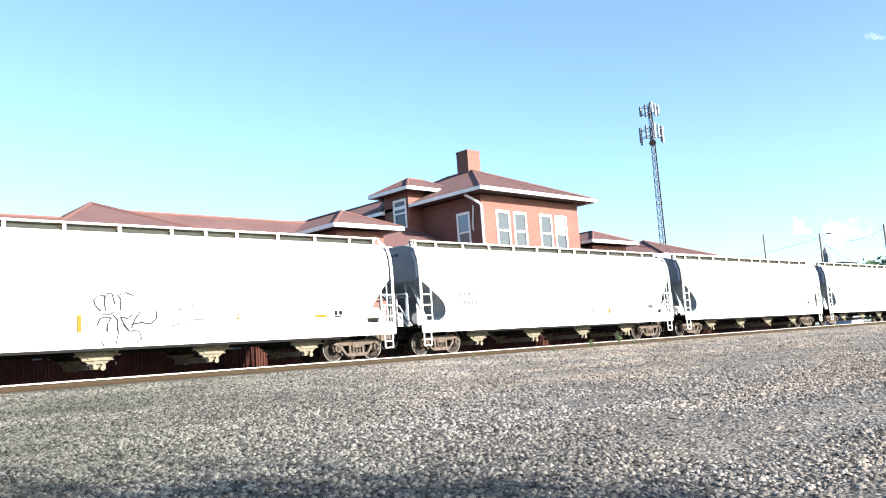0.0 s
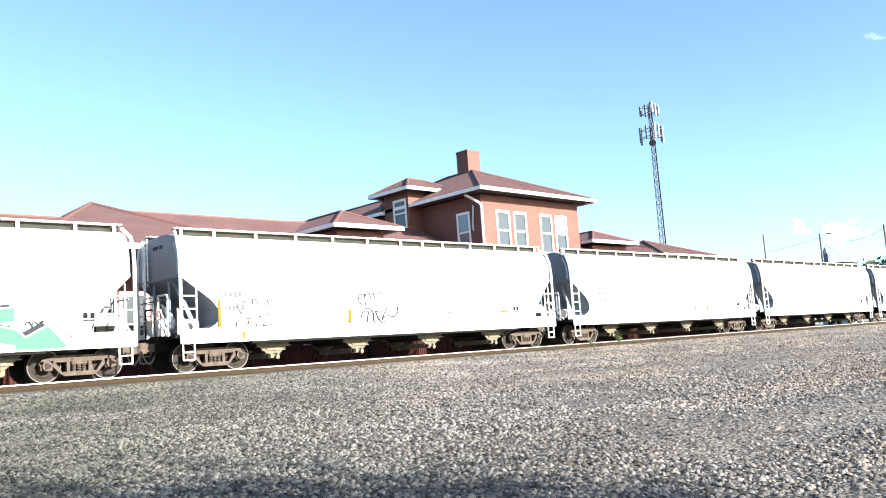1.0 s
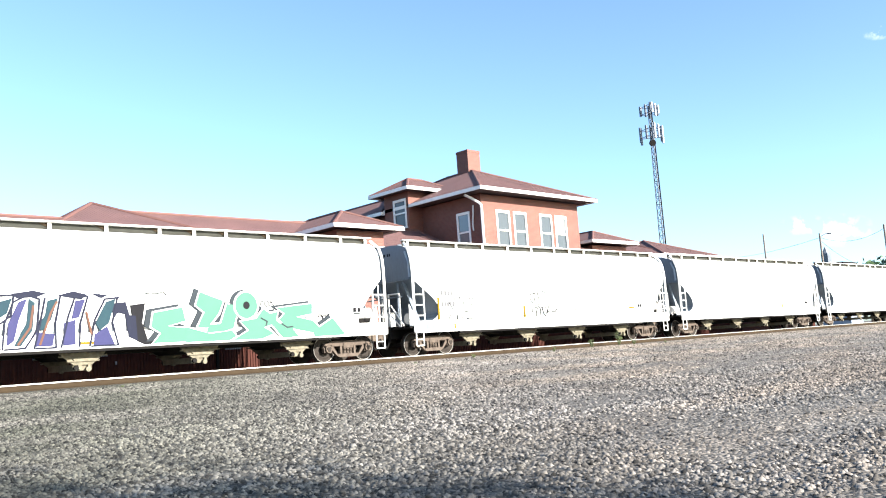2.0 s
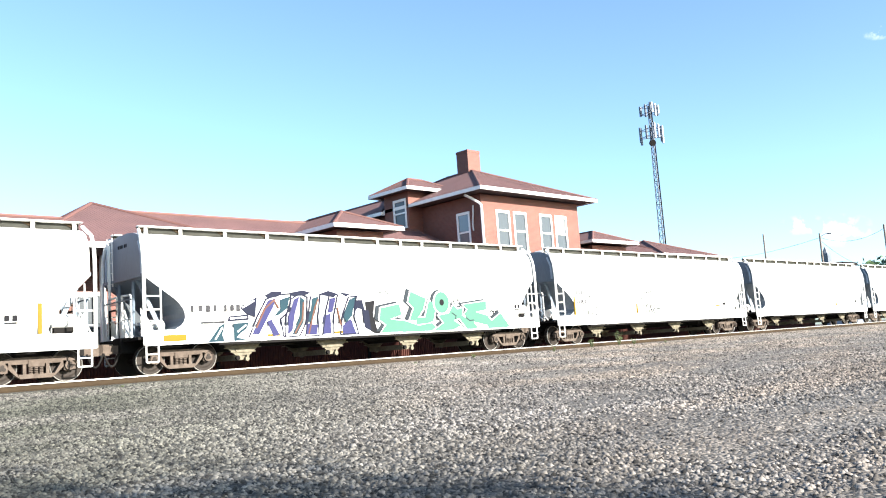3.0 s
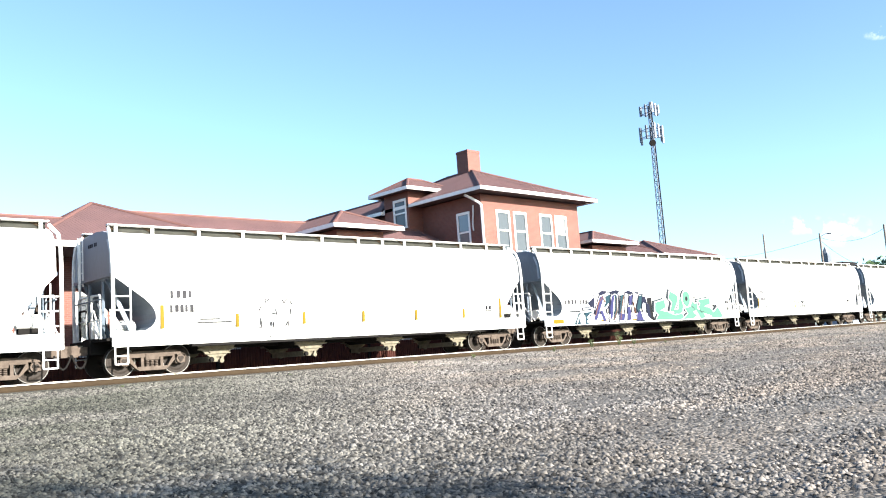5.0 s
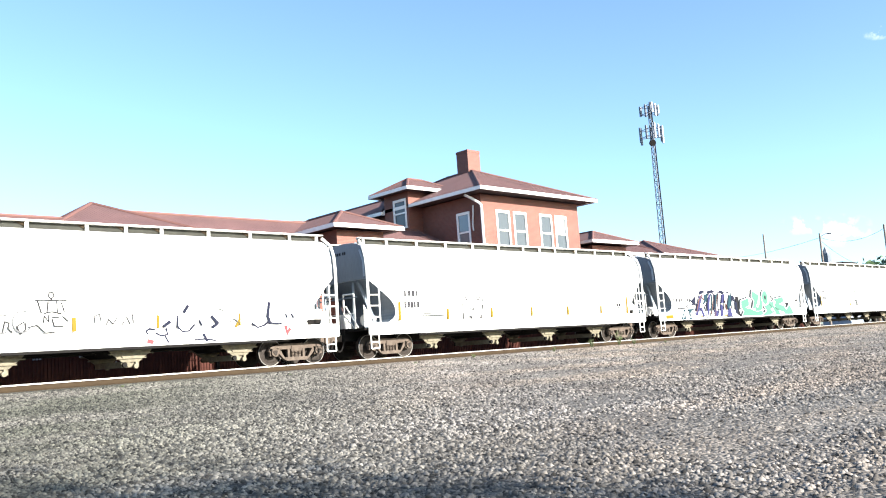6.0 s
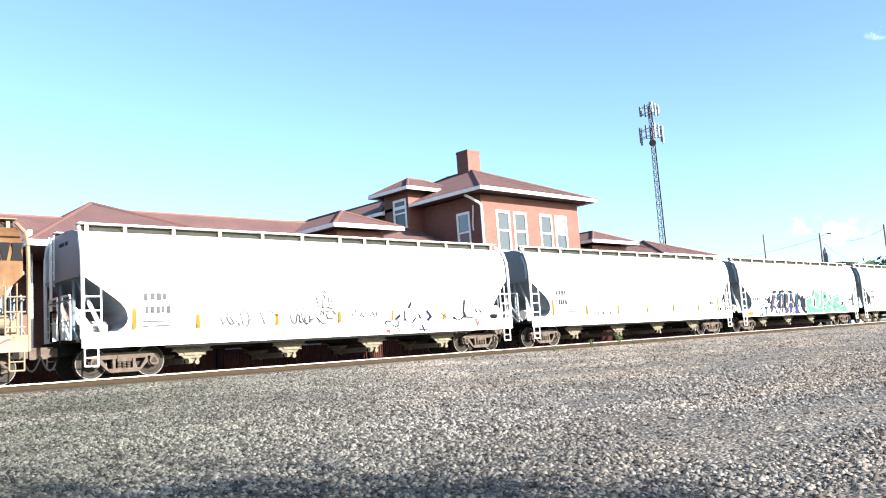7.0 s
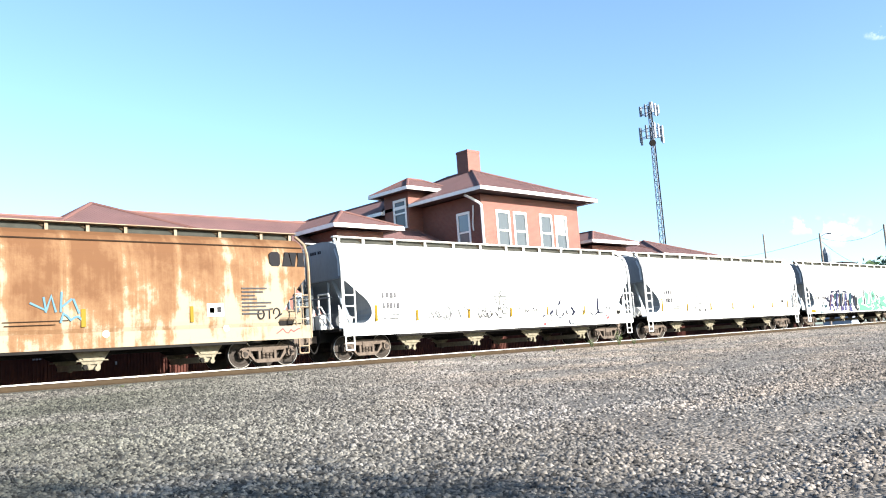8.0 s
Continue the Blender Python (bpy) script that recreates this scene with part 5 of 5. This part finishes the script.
    for i in range(3):
        sash_window(depot, 11.7 + 1.75 * i, FY - 0.42, 0.7, 1.24, 2.7, blind=0.5)
    part("pavilion_wall", box(B(), 11.2, 11.55, FY - 0.05, 14.0, -0.3, 5.55), BRICK, depot)
    part("pavilion_wall", box(B(), 16.65, 17.0, FY - 0.05, 14.0, -0.3, 5.55), BRICK, depot)
    hip_roof("pavilion_roof", 9.05, 19.0, 4.3, 19.7, 4.9, 3.0, TILE, depot, "y", run=7.7)
    for x in (9.9, 12.6, 15.4, 18.1):
        part("canopy_post", box(B(), x - 0.09, x + 0.09, 7.0, 7.18, -0.3, 5.7), WHITE_WOOD, depot, "white timber canopy post", bevel=0.015)
    # porch bay beside the two-storey block
    walls("bay_wall", depot, 25.1, 28.2, FY + 0.4, 15.0, -0.3, 6.7)
    hip_roof("bay_roof", 24.4, 28.95, FY - 0.4, 15.6, 6.88, 1.12, TILE, depot, "y", run=2.4)
    # roof rising from the bay to the block's flank wall
    walls("flank_wall", depot, 28.3, 35.55, 10.4, 17.0, 4.0, 5.9)
    hip_roof("flank_roof", 27.0, 35.57, 9.6, 22.0, 5.5, 2.9, TILE, depot, "x", run=0.4)
    # far side of the block
    walls("bay_wall", depot, 46.9, 51.0, FY + 0.4, 14.0, -0.3, 6.7)
    hip_roof("bay_roof", 45.95, 51.4, FY - 0.4, 15.0, 6.93, 0.95, TILE, depot, "y", run=1.9)
    walls("wing_wall", depot, 45.2, 56.0, FY + 0.8, 16.0, -0.3, 5.9)
    hip_roof("wing_roof", 45.1, 57.0, FY - 0.2, 17.0, 6.2, 1.6, TILE, depot, "x", run=0.6)
    walls("pavilion_wall", depot, 56.2, 63.2, FY + 0.8, 16.0, -0.3, 6.1)
    hip_roof("pavilion_roof", 55.2, 64.2, FY - 0.1, 16.9, 6.3, 1.75, TILE, depot, "x", run=4.4)
    # trackside base: ribbed lower wall, shade put into its dark colour, with paler panels
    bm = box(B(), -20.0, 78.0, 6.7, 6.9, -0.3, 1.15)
    fence = part("trackside_wall", bm, DARKWALL, depot, "ribbed trackside wall coloured dark brown for the train's shade")
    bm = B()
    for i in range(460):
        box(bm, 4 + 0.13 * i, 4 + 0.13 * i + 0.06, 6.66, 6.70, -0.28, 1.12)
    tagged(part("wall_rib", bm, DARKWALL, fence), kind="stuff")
    for xa, xb in ((9.84, 10.28), (11.5, 12.68), (16.6, 17.12), (17.6, 18.46), (21.6, 22.6), (27.5, 28.5)):
        for k in range(int((xb - xa) / 0.11)):
            part("vent_slat", box(B(), xa + 0.11 * k, xa + 0.11 * k + 0.075, 6.62, 6.655, 0.80, 0.98), LOUVRE, fence, "pale grey vent slat")
    for x in (8.6, 17.22, 25.4):
        part("wall_post", box(B(), x - 0.06, x + 0.06, 6.58, 6.66, -0.3, 1.15), UNDER, fence)
    # small pale knob for a white spot on the wall, not a light source
    part("wall_lamp", rod(B(), (12.87, 6.58, 0.46), (12.87, 6.58, 0.58), 0.04, n=8), LOUVRE, fence)
    return depot


build_depot()


# ---- tower, poles, wires, trees ----
def build_tower():
    t = new("cell_tower")
    tagged(t, "tall galvanised lattice cell tower carrying antenna panels", "cell tower")
    t.location = (96.8, 33.25, -0.3)
    bm = B()
    H = 31.5
    legs = [(0.55 * math.cos(radians(a)), 0.55 * math.sin(radians(a))) for a in (100, 220, 340)]
    def at(k, z):
        s = 1 - 0.55 * z / H
        return (legs[k][0] * s, legs[k][1] * s, z)
    for k in range(3):
        rod(bm, at(k, 0), at(k, H), 0.09, 0.06, n=6)
    part("leg", bm, GALV, t)
    bm = B()
    n = 30
    for i in range(n):
        for k in range(3):
            z0, z1 = H * i / n, H * (i + 1) / n
            rod(bm, at(k, z0), at((k + 1) % 3, z1), 0.035, n=4)
            rod(bm, at(k, z1), at((k + 1) % 3, z1), 0.03, n=4)
    part("lattice_brace", bm, GALV, t)
    bm = B()
    rod(bm, (0.25, -0.3, 0), (0.12, -0.15, H), 0.09, n=6)
    part("feed_cable", bm, UNDER, t)
    for z, r, h in ((30.9, 1.5, 1.5), (27.7, 1.85, 2.1)):
        bm = B()
        for k in range(3):
            a, b = radians(100 + 120 * k), radians(220 + 120 * k)
            for dz in (-0.5, 0.5):
                rod(bm, (r * math.cos(a), r * math.sin(a), z + dz), (r * math.cos(b), r * math.sin(b), z + dz), 0.05, n=5)
                rod(bm, (0, 0, z + dz), (0.6 * r * math.cos((a + b) / 2), 0.6 * r * math.sin((a + b) / 2), z + dz), 0.05, n=5)
        part("antenna_frame", bm, GALV, t)
        for k in range(3):
            a, b = radians(100 + 120 * k), radians(220 + 120 * k)
            for f in (0.08, 0.5, 0.92):
                x, y = r * (math.cos(a) * (1 - f) + math.cos(b) * f), r * (math.sin(a) * (1 - f) + math.sin(b) * f)
                part("antenna_panel", box(B(), x - 0.13, x + 0.13, y - 0.11, y + 0.11, z - h / 2 + 0.35 * math.sin(9 * f + z), z + h / 2), ANTENNA if (k + int(f * 9)) % 2 else GALV, t, bevel=0.02)
    bm = B()
    rod(bm, (-1.2, -0.6, 26.0), (-1.5, -0.9, 25.9), 0.42, n=16)
    part("dish", bm, UNDER, t, "dark round microwave dish")


def build_pole(x, y, h, arm=None, lamp=False):
    p = new("utility_pole")
    tagged(p, "weathered wooden utility pole beyond the train", "utility pole", group="utility poles")
    p.location = (x, y, -0.3)
    part("shaft", rod(B(), (0, 0, 0), (0, 0, h), 0.17, 0.12, n=10), POLE_WOOD, p)
    if arm:
        part("cross_arm", box(B(), -arm, arm, -0.06, 0.06, h - 0.7, h - 0.56), POLE_WOOD, p)
    if lamp:
        bm = path_bar(B(), [(0, 0, h - 0.5), (0.4, -0.6, h - 0.15), (0.5, -0.9, h - 0.15)], 0.05)
        part("lamp_arm", bm, GALV, p)
        part("lamp_head", box(B(), 0.35, 0.7, -1.4, -0.85, h - 0.24, h - 0.08), GALV, p, bevel=0.04)
    return p


def build_tree(x, y, h, spread, seed, n=900, leaf=0.35):
    rng = random.Random(seed)
    t = new("tree")
    tagged(t, "leafy green broadleaf tree with an uneven crown", "tree", group="trees")
    t.location = (x, y, ground_height(x, y) - 0.05)
    bm = B()
    rod(bm, (0, 0, 0), (0.1, 0, h * 0.45), 0.035 * h, 0.022 * h, n=8)
    tips = []
    for i in range(9):
        a = i * 2.4 + rng.random()
        z0 = h * (0.3 + 0.15 * rng.random())
        tip = Vector((spread * (0.35 + 0.4 * rng.random()) * math.cos(a), spread * (0.35 + 0.4 * rng.random()) * math.sin(a), h * (0.5 + 0.4 * rng.random())))
        rod(bm, (0.05, 0, z0), tip, 0.012 * h, 0.004 * h, n=5)
        tips.append(tip)
    part("trunk", bm, BARK, t)
    bm = B()
    for i in range(n):
        c = rng.choice(tips)
        d = Vector((rng.gauss(0, 1), rng.gauss(0, 1), rng.gauss(0, 0.7))) * spread * 0.22
        p = c + d
        u = Vector((rng.gauss(0, 1), rng.gauss(0, 1), rng.gauss(0, 1))).normalized()
        w = u.orthogonal().normalized()
        s = leaf * (0.6 + 0.8 * rng.random())
        bm.faces.new([bm.verts.new(p + u * s), bm.verts.new(p + w * s * 0.6), bm.verts.new(p - u * s), bm.verts.new(p - w * s * 0.6)])
    part("crown", bm, LEAF, t)


build_tower()
build_pole(120.8, 30.7, 14.5)
build_pole(114.3, 19.8, 12.7, lamp=True)
build_pole(111.0, 10.5, 12.3)


def wire(a, b, sag):
    bm = B()
    a, b = Vector(a), Vector(b)
    pts = [a.lerp(b, i / 12) - Vector((0, 0, sag * 4 * (i / 12) * (1 - i / 12))) for i in range(13)]
    ob = part("overhead_wire", path_bar(bm, pts, 0.025, n=5), UNDER)
    tagged(ob, "thin black sagging overhead wire between poles", "wire", group="overhead wires")


wire((150, 52.9, 14.0), (114.3, 19.8, 11.8), 0.5)
wire((114.3, 19.8, 11.8), (111, 10.5, 11.5), 1.0)
wire((190, 41.0, 12.0), (114.3, 19.8, 11.4), 0.8)

for i, (x, y, h, s) in enumerate(((200, 44.5, 13.2, 3.2), (190, 39.8, 13.2, 5.5), (195, 38.2, 13.8, 5.5), (205, 40.0, 14.6, 7), (180, 41.5, 11.6, 4), (225, 30, 15, 9), (260, 40, 14, 9))):
    build_tree(x, y, h, s, 20 + i, n=900, leaf=0.6)


def build_far_house():
    h = new("distant_house")
    tagged(h, "distant blue-grey house with dark roof and turret", "house")
    h.location = (170, 39.5, -0.3)
    part("wall", box(B(), -3, 3, -2.6, 2.8, 0, 11.6), material("blue_grey_siding", (0.20, 0.23, 0.28), (0.13, 0.15, 0.19)), h)
    bm = slab(B(), [(-3.0, 11.5), (3.2, 11.5), (2.6, 12.3), (-2.4, 12.2)], "x", -3.4, 3.4)
    part("roof", bm, UNDER, h)
    part("turret", box(B(), -0.8, 0.8, 1.2, 2.5, 12.2, 14.4), GALV, h)
    part("turret_cap", rod(B(), (0, 1.85, 14.4), (0, 1.85, 15.7), 0.7, 0.15, n=8), GALV, h)


build_far_house()

# trees behind the camera whose shade reaches the foreground
for i, (x, y, h, s) in enumerate(((8.9, -45.0, 12.4, 3.8), (5.0, -45.0, 13.2, 3.6))):
    build_tree(x, y, h, s, 60 + i, n=(5200, 1500)[i], leaf=0.12)

# weeds beside the rail
def build_weed(x, y, h, seed):
    rng = random.Random(seed)
    w = new("weed")
    tagged(w, "pale green weed clump in the ballast by the rail", "weed", group="weeds by the rail")
    w.location = (x, y, ground_height(x, y))
    bm = B()
    for i in range(14):
        a = rng.random() * 6.28
        top = Vector((0.25 * h * math.cos(a), 0.25 * h * math.sin(a), h * (0.5 + 0.5 * rng.random())))
        rod(bm, (0, 0, -0.02), top, 0.008, 0.003, n=4)
        for j in range(5):
            p = top * (0.3 + 0.7 * rng.random())
            u = Vector((rng.gauss(0, 1), rng.gauss(0, 1), rng.gauss(0, 0.5))).normalized()
            q = u.orthogonal().normalized()
            s = (0.03 + 0.03 * rng.random()) * (0.5 + h)
            bm.faces.new([bm.verts.new(p), bm.verts.new(p + u * s + q * s * 0.4), bm.verts.new(p + u * s * 2), bm.verts.new(p + u * s - q * s * 0.4)])
    part("stalk", bm, WEED, w)


for i, (x, y, h) in enumerate(((34.5, -1.75, 0.75), (32.2, -1.8, 0.45), (35.6, -1.9, 0.35), (24.0, -2.0, 0.2), (29.0, -2.1, 0.25), (9.5, -2.3, 0.07), (14.5, -3.2, 0.06), (20.5, -2.4, 0.08), (38.0, -2.2, 0.15))):
    build_weed(x, y, h, i)

build_ground()
build_track()
build_gravel()


def rolled_at(t):
    for (a, sa), (b, sb) in zip(ROLLED, ROLLED[1:]):
        if t <= b:
            return sa + (sb - sa) * (t - a) / (b - a)
    return ROLLED[-1][1]


def motions():
    ticks = [i / 15 for i in range(121)]
    turns = [(t, math.degrees(rolled_at(t) / 0.457)) for t in ticks]
    for car, x in CARS:
        walk(car, [(t, pose(x + s, 0, 0)) for t, s in ROLLED])
        for truck in car.children:
            if not truck.name.startswith("truck"):
                continue
            for ws in truck.children:
                if ws.name.startswith("wheelset"):
                    k = ws.location.x
                    walk(ws, [(t, pose(k, 0, 0.457, 0, a, 0)) for t, a in turns])


motions()
